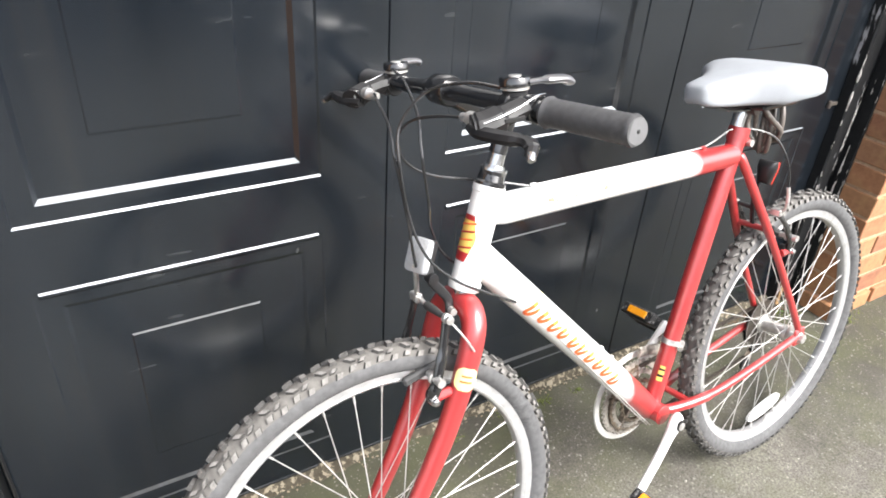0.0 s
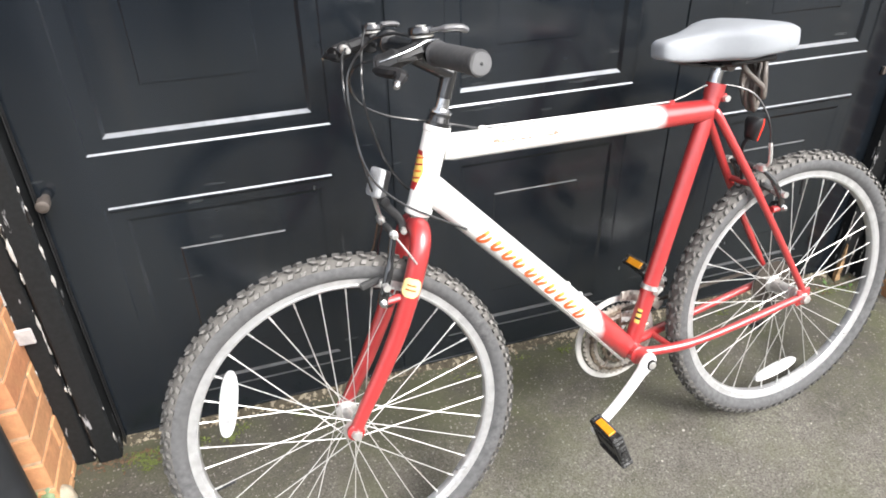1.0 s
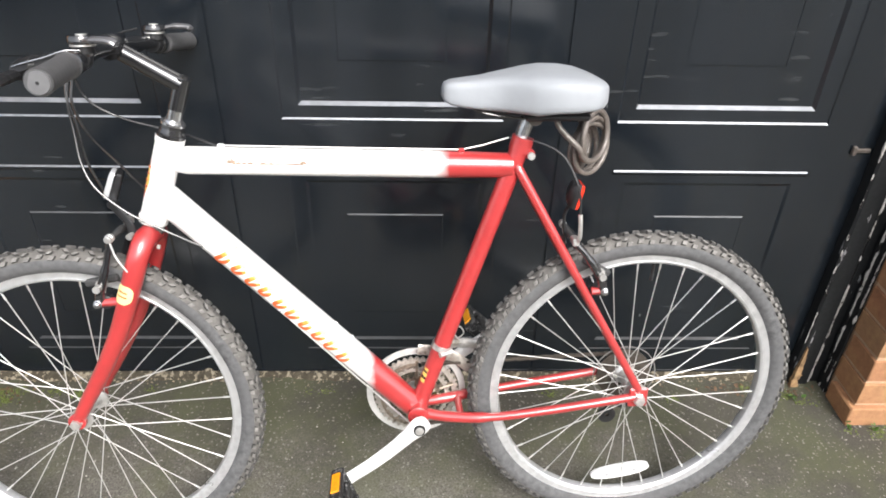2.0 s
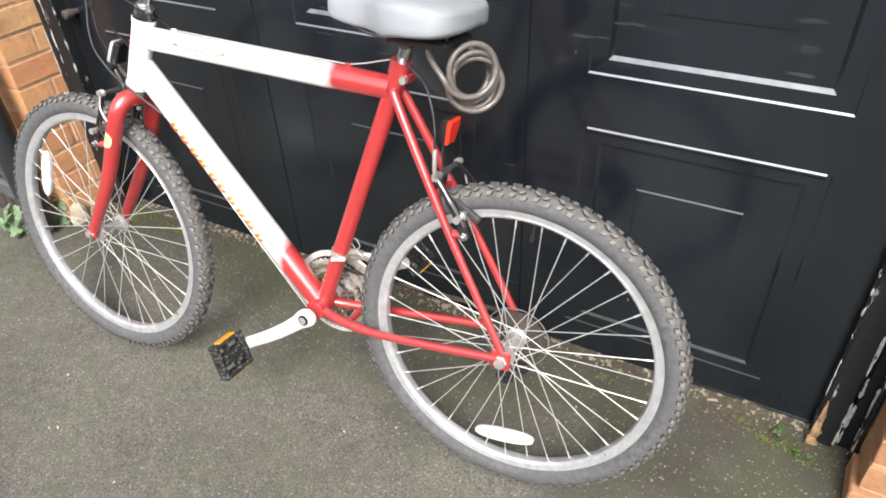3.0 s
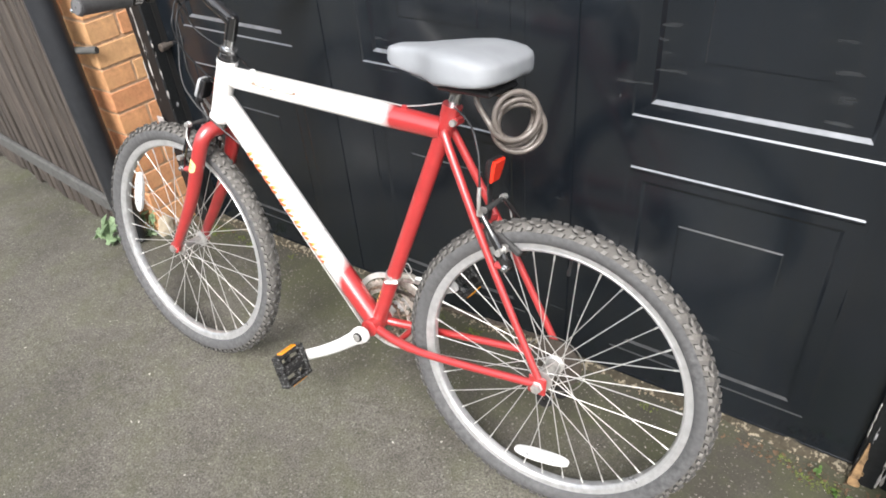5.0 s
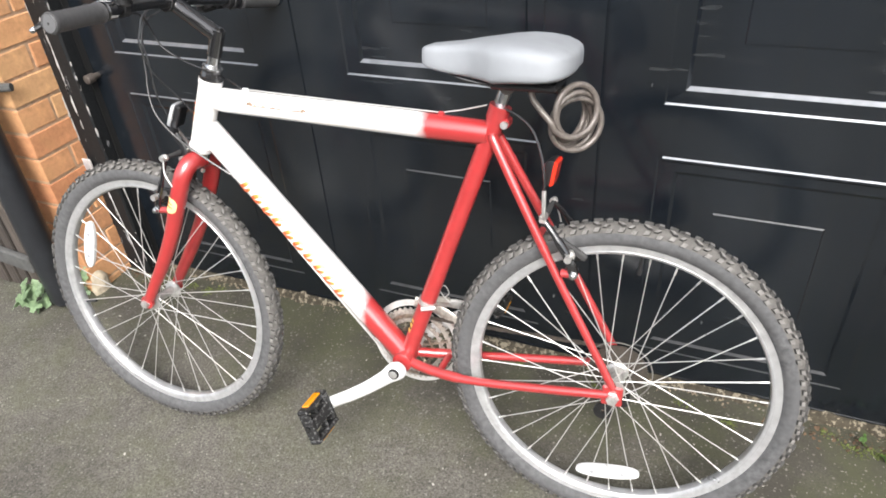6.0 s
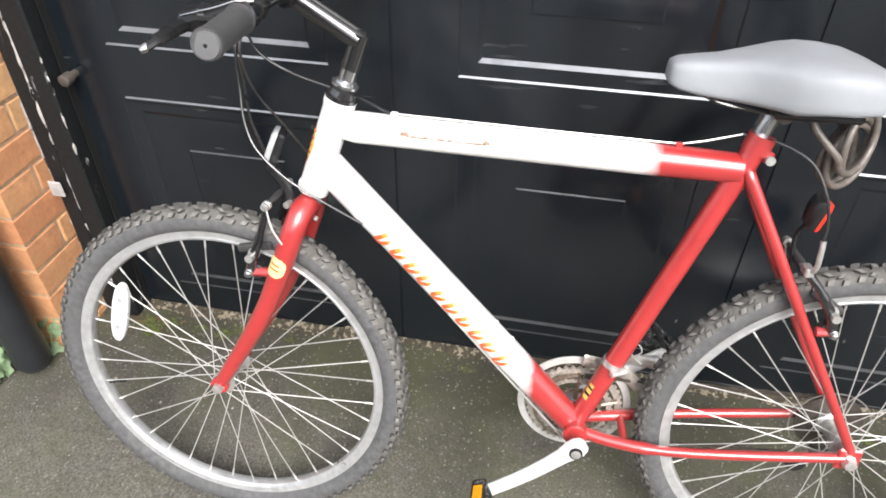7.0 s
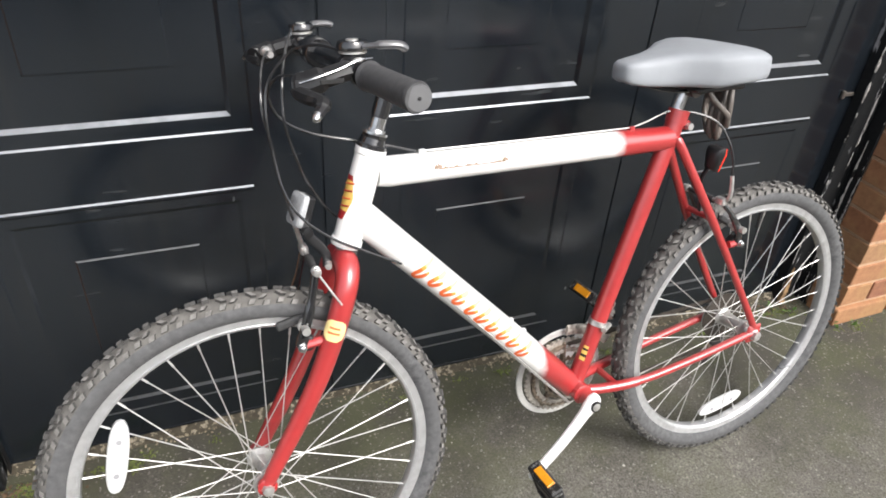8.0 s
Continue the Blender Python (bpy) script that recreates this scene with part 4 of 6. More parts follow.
        part("shifter_body", turned(lathe([(0.0165, 0.007), (0.0190, 0.009), (0.0190, 0.0155), (0.0175, 0.0180), (0.008, 0.0188)], 24), up), BLACK_METAL, sh)
        part("shifter_cap", turned(lathe([(0.0075, 0.0185), (0.0075, 0.0198), (0.003, 0.0202)], 14), up), ALLOY, sh, "silver centre screw")
        pad = smooth_path([c + Vector((0.010, -s * 0.014, 0.012)), c + Vector((0.026, -s * 0.024, 0.014)), c + Vector((0.048, -s * 0.028, 0.013)), c + Vector((0.057, -s * 0.027, 0.008))], 4)
        part("shifter_paddle", tube(pad, [0.007] * 4 + [0.0105] * 5 + [0.0110] * 3 + [0.0065], 12, flat=(1.0, 0.5)), GREY_PLASTIC, sh, "worn grey thumb paddle")
        part("shifter_clamp", turned(lathe([(0.0140, -0.007), (0.0150, -0.006), (0.0150, 0.006), (0.0140, 0.007)], 16), shift(0.160, 0.982 + dv, w0)), BLACK_PLASTIC, sh)


build_cockpit()


def build_cables():
    runs = [
        ("rear_brake_cable", [(0.108, 0.972, 0.110), (0.101, 0.968, 0.062), (0.090, 0.957, 0.014), (0.083, 0.932, -0.012), (0.097, 0.896, -0.020), (0.140, 0.868, -0.028), (0.200, 0.850, -0.028), (0.250, 0.838, -0.018), (0.292, 0.828, 0.002)]),
        ("gear_cable", [(0.150, 1.002, 0.122), (0.136, 1.004, 0.070), (0.112, 0.990, 0.016), (0.082, 0.950, -0.002), (0.073, 0.905, 0.006), (0.076, 0.850, 0.012), (0.082, 0.805, 0.022), (0.100, 0.766, 0.030), (0.140, 0.727, 0.032), (0.190, 0.694, 0.029), (0.253, 0.655, 0.020)]),
        ("gear_cable", [(0.150, 1.000, -0.132), (0.126, 0.992, -0.060), (0.100, 0.963, 0.012), (0.093, 0.930, 0.027), (0.092, 0.900, 0.033), (0.104, 0.850, 0.022), (0.130, 0.790, -0.014), (0.170, 0.730, -0.030), (0.256, 0.660, -0.022)]),
        ("front_brake_cable", [(0.107, 0.972, -0.112), (0.091, 0.966, -0.072), (0.075, 0.946, -0.018), (0.070, 0.910, 0.000), (0.077, 0.865, 0.001), (0.083, 0.810, 0.004), (0.090, 0.775, -0.002), (0.097, 0.748, -0.008)]),
        ("rear_brake_sheath", [(0.782, 0.834, -0.004), (0.830, 0.830, 0.016), (0.868, 0.812, 0.036), (0.890, 0.775, 0.050), (0.899, 0.740, 0.057), (0.901, 0.712, 0.058)]),
    ]
    for nm, pts in runs:
        part(nm, tube(smooth_path([B3(*p) for p in pts], 8), 0.0021, 8), CABLE, BIKE)
    wires = [
        ("brake_wire", [(0.300, 0.8285, 0.004), (0.50, 0.8215, 0.003), (0.700, 0.8155, 0.002), (0.735, 0.822, 0.0), (0.782, 0.834, -0.004)]),
        ("gear_wire", [(0.262, 0.653, 0.020), (0.440, 0.452, 0.020), (0.605, 0.266, 0.018)]),
        ("gear_wire", [(0.262, 0.649, 0.012), (0.440, 0.446, 0.012), (0.605, 0.262, 0.010)]),
    ]
    for nm, pts in wires:
        part(nm, tube([B3(*p) for p in pts], 0.0013, 6), STEEL, BIKE)


build_cables()


def build_brake(name, arm, boss, pipe, hinge, tail, flip, lean):
    """Linear-pull brake: two long arms on bosses, a bent pipe and a rubber boot between their tops.
    hinge: +1 when the pipe sits on the near arm; flip: the way the shoe lies from the arm."""
    br = group_node(name, BIKE, FORK_TURN if name == "front_brake" else None)
    br["label"] = "black linear-pull brake with a bent silver pipe"
    pu, pv, pw = arm[0]
    tu, tv, tw = arm[-1]
    mu, mv = arm[1][0], arm[1][1] + 0.006
    for s in (1, -1):
        path = smooth_path([B3(u, v, s * w) for u, v, w in arm], 6)
        part("brake_arm", tube(path, [0.0095] * 5 + [0.0080] * 7 + [0.0062] * 7, 10, flat=(0.75, 1.0)), BLACK_METAL, br)
        turn = Matrix.Rotation(0 if s > 0 else math.pi, 4, "Z")
        part("pivot_bolt", turned(lathe([(0.003, -0.012), (0.0065, -0.010), (0.0065, -0.004), (0.009, -0.003), (0.009, 0.010)], 12), shift(pu, pv, s * (pw + 0.006)) @ turn @ Matrix.Scale(0.82, 4)), CHROME, br, "silver pivot bolt")
        part("spring_housing", turned(lathe([(0.009, -0.006), (0.0125, -0.004), (0.0125, 0.010), (0.009, 0.012)], 14), shift(pu + (boss[0] - pu) * 0.25, pv, s * (pw - 0.004)) @ turn), BLACK_PLASTIC, br)
        part("pivot_boss", tube([B3(pu, pv, s * pw), B3(boss[0], boss[1], s * boss[2])], 0.0075, 10), RED, br)
        part("shoe_bolt", tube([B3(mu, mv, s * 0.067), B3(mu, mv, s * 0.030)], [0.0066, 0.0050], 10), ALLOY, br, "silver shoe bolt")
        part("shoe_washer", turned(lathe([(0.004, -0.003), (0.0095, -0.002), (0.0095, 0.002), (0.004, 0.003)], 14), shift(mu, mv, s * 0.046)), ALLOY, br)
        part("brake_shoe", turned(box(-0.034, 0.026, -0.006, 0.006, -0.0065, 0.0065, 0.003), shift(mu - flip * 0.004, mv, s * 0.0215) @ Matrix.Rotation(radians(lean), 4, "Y")), BLACK_RUBBER, br, "black rubber brake shoe")
    part("anchor_bolt", turned(lathe([(0.003, -0.010), (0.0062, -0.009), (0.0062, -0.003), (0.0075, -0.002), (0.0075, 0.004)], 12), shift(tu, tv, -hinge * (tw + 0.002)) @ Matrix.Rotation(math.pi if hinge > 0 else 0, 4, "Z")), ALLOY, br, "silver anchor bolt")
    link = B3(tu, tv + 0.002, hinge * (tw - 0.002))
    part("pipe_link", box(link.x - 0.006, link.x + 0.006, link.y - 0.011, link.y + 0.011, link.z - 0.007, link.z + 0.007, 0.002), ALLOY, br, "silver pipe link")
    part("cable_pipe", tube(smooth_path([B3(*p) for p in pipe], 5), 0.0038, 10), ALLOY, br, "bent silver cable pipe")
    end = B3(*pipe[-1])
    far = B3(tu, tv, -hinge * (tw - 0.004))
    part("boot", tube([line(end, far, f) for f in (0, 0.2, 0.7, 1)], [0.0062, 0.0068, 0.0050, 0.0036], 12), BLACK_RUBBER, br, "black rubber cable boot")
    part("cable_tail", tube(smooth_path([B3(tu, tv, -hinge * (tw + 0.006)), B3((tu + tail[0]) / 2, (tv + tail[1]) / 2, tail[2]), B3(*tail)], 4), 0.0016, 6), STEEL, br, "loose bright cable tail")


build_brake("front_brake", [(0.079, 0.567, 0.048), (0.086, 0.592, 0.051), (0.100, 0.634, 0.048), (0.113, 0.682, 0.043)], (0.118, 0.568, 0.046),
            [(0.097, 0.750, -0.008), (0.100, 0.735, -0.012), (0.107, 0.706, -0.026), (0.112, 0.690, -0.034), (0.114, 0.683, -0.026), (0.114, 0.681, -0.012)], -1, (0.142, 0.630, 0.066), 1, -12)
build_brake("rear_brake", [(0.960, 0.562, 0.046), (0.950, 0.590, 0.051), (0.925, 0.629, 0.051), (0.900, 0.657, 0.045)], (0.938, 0.560, 0.045),
            [(0.901, 0.713, 0.058), (0.902, 0.695, 0.060), (0.903, 0.672, 0.059), (0.902, 0.661, 0.050), (0.900, 0.657, 0.034), (0.899, 0.656, 0.024)], 1, (0.914, 0.612, -0.062), -1, 32)


def build_saddle():
    """Grey vinyl-covered saddle, lofted along its length."""
    sd = group_node("saddle", BIKE, shift(-0.002, 0.0, -0.006))
    sd["label"] = "silver-grey vinyl covered saddle"
    # along, half width, top, bottom
    st = [(0.668, 0.01, 0.919, 0.905), (0.6717, 0.021, 0.927, 0.899), (0.6827, 0.028, 0.931, 0.893), (0.7065, 0.033, 0.934, 0.889), (0.735, 0.04, 0.937, 0.8861), (0.762, 0.052, 0.9417, 0.8851), (0.788, 0.072, 0.9449, 0.8849), (0.815, 0.094, 0.9479, 0.8843), (0.845, 0.106, 0.95, 0.8865), (0.875, 0.108, 0.949, 0.8895), (0.902, 0.103, 0.945, 0.8925), (0.918, 0.092, 0.94, 0.8955), (0.928, 0.074, 0.936, 0.8995), (0.933, 0.05, 0.931, 0.9045), (0.9345, 0.028, 0.926, 0.9095)]
    bm = bmesh.new()
    n = 32
    rings = []
    for u, hw, top, bot in st:
        ring = []
        for k in range(n):
            a = 2 * math.pi * k / n
            c, s = math.cos(a), math.sin(a)
            y = hw * math.copysign(abs(c) ** 0.46, c)
            mid = bot + (top - bot) * 0.45
            z = mid + (top - mid) * (0.88 * abs(s) ** 0.40 + 0.12 * s) if s > 0 else mid - (mid - bot) * abs(s) ** 0.30
            z += 0.0034 * noise.noise((u * 34, y * 26, 3.0)) * (1 if s < 0.5 else 0.2) + 0.0012 * noise.noise((u * 90, y * 70, 5.0)) * (1 if s < 0.6 else 0.1)
            ring.append(bm.verts.new((u, y, z)))
        rings.append(ring)
    for a, b in zip(rings, rings[1:]):
        for k in range(n):
            bm.faces.new((a[k], a[(k + 1) % n], b[(k + 1) % n], b[k]))
    bm.faces.new(rings[0][::-1]), bm.faces.new(rings[-1])
    bmesh.ops.subdivide_edges(bm, edges=bm.edges, cuts=1, smooth=0.6, use_grid_fill=True)
    part("saddle_cover", bm, VINYL, sd, "silver-grey vinyl saddle cover", 70)
    part("seat_post", tube([B3(0.805, 0.829, 0), B3(0.820, 0.880, 0)], 0.0128, 20), CHROME, sd, "pitted chrome seat post")
    for s in (1, -1):
        rail = [B3(0.700, 0.897, s * 0.012), B3(0.740, 0.880, s * 0.020), B3(0.800, 0.872, s * 0.022), B3(0.860, 0.872, s * 0.024), B3(0.905, 0.888, s * 0.040)]
        part("saddle_rail", tube(smooth_path(rail, 6), 0.0035, 8), BLACK_METAL, sd)
    bm = tube([B3(0.823, 0.872, 0.028), B3(0.823, 0.872, -0.028)], 0.013, 14)
    part("saddle_clamp", bm, RUST, sd, "rusty saddle clamp")
    part("undertray", box(0.80, 0.91, -0.055, 0.055, 0.872, 0.884, 0.004), BLACK_PLASTIC, sd)


build_saddle()


WORN_RING = plain("worn_chainring_steel", (0.40, 0.37, 0.33), 0.38, 0.45, 0.6, 110, 0.2)
DARK_COG = plain("oily_dark_sprocket", (0.085, 0.072, 0.060), 0.4, 0.5, 0.5, 120, 0.2)


def build_drivetrain():
    dt = group_node("crankset", BIKE)
    dt["label"] = "silver cranks with greasy steel chainrings"
    d = Vector((-0.143, -0.095))
    for s in (1, -1):
        e = d * s
        w0, w1 = s * 0.064, s * 0.094
        a, b = B3(*BB, w0), B3(BB[0] + e.x, BB[1] + e.y, w1)
        bow = Vector((0.45, 0, -0.9)) * 0.006 * s
        path = [line(a, b, f) + bow * math.sin(math.pi * max(0, min(1, f))) for f in (-0.11, -0.09, -0.03, 0.05, 0.14, 0.32, 0.5, 0.7, 0.92, 1.0, 1.06, 1.08)]
        arm = part("crank", tube(path, [0.010, 0.016, 0.021, 0.0205, 0.0165, 0.0150, 0.0145, 0.0140, 0.0135, 0.0145, 0.012, 0.006], 14, flat=(0.55, 1.0)), plain("pale_worn_alloy", (0.74, 0.74, 0.73), 0.45, 0.15, 0.08), dt, "pale alloy crank")
        part("crank_bolt", turned(lathe([(0.006, -0.014), (0.0085, -0.013), (0.0070, -0.009), (0.0070, -0.006)], 14), shift(BB[0], BB[1], s * 0.067) @ Matrix.Rotation(0 if s > 0 else math.pi, 4, "Z")), ALLOY, arm, "silver crank bolt")
        part("dust_ring", turned(lathe([(0.0070, -0.0115), (0.0110, -0.0120), (0.0115, -0.0080), (0.0070, -0.0080)], 18, closed=True), shift(BB[0], BB[1], s * 0.067) @ Matrix.Rotation(0 if s > 0 else math.pi, 4, "Z")), GAP, arm)
        # pedal
        pd = group_node("pedal", BIKE)
        pd["label"] = "black plastic pedal with amber reflectors"
        tilt = radians(70) if s > 0 else radians(42)
        c = shift(BB[0] + e.x, BB[1] + e.y, s * 0.143) @ Matrix.Rotation(tilt, 4, "Y")
        part("axle", turned(tube([(0, s * 0.05, 0), (0, -s * 0.045, 0)], 0.006, 12), c), BLACK_METAL, pd)
        bars = [("end_plate", (-0.040, -0.030, -0.042, 0.042, -0.013, 0.013)), ("end_plate", (0.030, 0.040, -0.042, 0.042, -0.013, 0.013)),
                ("side_plate", (-0.0305, 0.0305, 0.030, 0.042, -0.012, 0.012)), ("side_plate", (-0.0305, 0.0305, -0.042, -0.030, -0.012, 0.012)),
                ("spindle_housing", (-0.013, 0.013, -0.0305, 0.0305, -0.011, 0.011)),
                ("tread_bar", (-0.0305, -0.0125, -0.010, -0.003, -0.010, 0.010)), ("tread_bar", (0.0125, 0.0305, 0.003, 0.010, -0.010, 0.010))]
        for nm, b in bars:
            part(nm, turned(box(*b, 0.003), c), PEDAL, pd)
        for k in (-1, 1):
            bm = box(k * 0.041 - 0.0022, k * 0.041 + 0.0022, -0.024, 0.024, -0.008, 0.008, 0.001)
            part("pedal_reflector", turned(bm, c), AMBER, pd, "amber reflector")

    def ring_mesh(r, teeth, w, thick=0.0025, inner=0.84):
        bm = bmesh.new()
        n = teeth * 4
        rows = []
        for y, in_out in ((w - thick, 1), (w + thick, 1), (w + thick, 0), (w - thick, 0)):
            row = []
            for k in range(n):
                a = 2 * math.pi * k / n
                rr = (r if k % 4 in (1, 2) else r - 0.0045) if in_out else r * inner
                row.append(bm.verts.new((rr * math.cos(a), -y, rr * math.sin(a))))
            rows.append(row)
        for i in range(4):
            a, b = rows[i], rows[(i + 1) % 4]
            for k in range(n):
                bm.faces.new((a[k], a[(k + 1) % n], b[(k + 1) % n], b[k]))
        return turned(bm, shift(*BB))

    part("chain_guard", turned(lathe([(0.1010, 0.0525), (0.1020, 0.0540), (0.1020, 0.0555), (0.0890, 0.0555), (0.0890, 0.0525)], 64, closed=True), shift(*BB)), plain("polished_guard_steel", (0.66, 0.65, 0.63), 0.36, 0.35, 0.2, 40), dt, "silver chain guard ring")
    for r, t, w in ((0.0868, 42, -0.046), (0.0690, 34, -0.039), (0.0500, 24, -0.032)):
        part("chainring", ring_mesh(r, t, w), GREASE if r < 0.06 else WORN_RING, dt, "greasy steel chainring", 20)
    bm = bmesh.new()
    for k in range(5):
        a = 2 * math.pi * k / 5 + 0.3
        tube([B3(BB[0], BB[1], -0.042), B3(BB[0] + 0.078 * math.cos(a), BB[1] + 0.078 * math.sin(a), -0.042)], [0.012, 0.006], 8, bm, flat=(1, 0.5))
    part("spider", bm, GREASE, dt)
    part("spindle_cap", turned(lathe([(0.006, 0.030), (0.022, 0.031), (0.024, 0.036), (0.024, 0.052)], 24), shift(*BB)), ALLOY, dt, "silver spindle boss")
    # freewheel and mechs
    fw = group_node("freewheel", BIKE)
    fw["label"] = "greasy steel freewheel sprockets"
    for i in range(6):
        r = 0.056 - 0.0052 * i
        part("sprocket", turned(lathe([(r, 0.034 + i * 0.0048), (r, 0.0365 + i * 0.0048), (0.018, 0.0365 + i * 0.0048), (0.018, 0.034 + i * 0.0048)], 40, closed=True), shift(*REAR)), DARK_COG, fw)
    part("spoke_guard", turned(lathe([(0.0665, 0.0295), (0.0665, 0.0312), (0.0645, 0.0312), (0.0645, 0.0295)], 48, closed=True), shift(*REAR)), plain("smoky_ring", (0.16, 0.15, 0.14), 0.3), fw, "thin spoke guard ring")
    # chain: upper and lower run as short links
    w = -0.040
    runs = [(B3(BB[0] + 0.01, BB[1] + 0.073, w), B3(REAR[0] - 0.002, REAR[1] + 0.041, w - 0.008)), (B3(BB[0] + 0.01, BB[1] - 0.072, w), B3(REAR[0] - 0.030, REAR[1] - 0.090, w - 0.008)), (B3(REAR[0] + 0.030, REAR[1] - 0.028, w - 0.008), B3(REAR[0] + 0.012, REAR[1] - 0.075, w - 0.008))]
    ch = group_node("chain", BIKE)
    ch["label"] = "dirty bicycle chain"
    for nm, (a, b) in zip(("upper_run", "lower_run", "mech_run"), runs):
        bm = bmesh.new()
        n = max(2, int((b - a).length / 0.0127))
        for i in range(n):
            p, q = line(a, b, i / n), line(a, b, (i + 1.12) / n)
            o = Vector((0, 0.003 if i % 2 else 0.0018, 0))
            for s in (-1, 1):
                tube([p + o * s, q + o * s], 0.0036, 6, bm, flat=(0.35, 1.0))
        tube([a, b], 0.0022, 6, bm)
        part(nm, bm, DARK_COG, ch, "", 0)
    bm = bmesh.new()
    for i in range(20):
        a0, a1 = radians(88 + 9.4 * i), radians(88 + 9.4 * (i + 1.1))
        p, q = (B3(BB[0] + 0.0705 * math.cos(t), BB[1] + 0.0705 * math.sin(t), w) for t in (a0, a1))
        o = Vector((0, 0.003 if i % 2 else 0.0018, 0))
        for s in (-1, 1):
            tube([p + o * s, q + o * s], 0.0038, 6, bm, flat=(0.35, 1.0))
    part("ring_run", bm, GREASE, ch, "", 0)
    rm = group_node("rear_mech", BIKE)
    rm["label"] = "grey metal rear derailleur"
    part("mech_body", tube(smooth_path([B3(REAR[0] + 0.008, REAR[1] - 0.022, -0.075), B3(REAR[0] + 0.020, REAR[1] - 0.045, -0.082), B3(REAR[0] + 0.010, REAR[1] - 0.070, -0.066)], 5), 0.011, 10), BLACK_METAL, rm)
    for u, v in ((0.012, -0.075), (-0.020, -0.112)):
        part("jockey_wheel", turned(lathe([(0.019, -0.003), (0.019, 0.003), (0.004, 0.003), (0.004, -0.003)], 20, closed=True), shift(REAR[0] + u, REAR[1] + v, -0.048)), BLACK_PLASTIC, rm)
    part("mech_cage", tube([B3(REAR[0] + 0.016, REAR[1] - 0.066, -0.054), B3(REAR[0] - 0.026, REAR[1] - 0.120, -0.054)], 0.010, 8, flat=(0.25, 1)), GREASE, rm)
    fm = group_node("front_mech", BIKE)
    fm["label"] = "silver front derailleur clamped to the seat tube"
    part("mech_band", tube([B3(0.6665, 0.424, 0), B3(0.6700, 0.434, 0)], 0.0185, 20), ALLOY, fm)
    part("cable_end", tube(smooth_path([B3(0.700, 0.436, -0.012), B3(0.712, 0.452, -0.006), B3(0.704, 0.468, -0.004), B3(0.692, 0.458, -0.006), B3(0.700, 0.440, -0.010), B3(0.716, 0.424, -0.012)], 5), 0.0011, 6), STEEL, fm, "looped bright cable end")
    part("mech_bolt", tube([B3(0.664, 0.424, 0.026), B3(0.688, 0.424, 0.012)], 0.0055, 8), ALLOY, fm)
    part("mech_arm", tube(smooth_path([B3(0.682, 0.418, -0.020), B3(0.712, 0.410, -0.040), B3(0.745, 0.397, -0.056), B3(0.758, 0.392, -0.060)], 4), [0.009] * 4 + [0.0105] * 4 + [0.0125] * 3 + [0.0115, 0.006], 14, flat=(0.45, 1.0)), ALLOY, fm, "worn silver derailleur arm")
    part("arm_hole", tube([B3(0.750, 0.394, -0.050), B3(0.752, 0.394, -0.056)], 0.0045, 12), GAP, fm)
    bm = tube([B3(0.680, 0.430, -0.010), B3(0.700, 0.420, -0.030), B3(0.690, 0.405, -0.040)], 0.008, 8)
    tube(smooth_path([B3(0.625, 0.398, -0.040), B3(0.660, 0.392, -0.042), B3(0.700, 0.376, -0.042), B3(0.730, 0.350, -0.040)], 5), 0.012, 8, bm, flat=(0.3, 1.0))
    part("mech_cage", bm, WORN_RING, fm, "worn steel derailleur cage")


build_drivetrain()


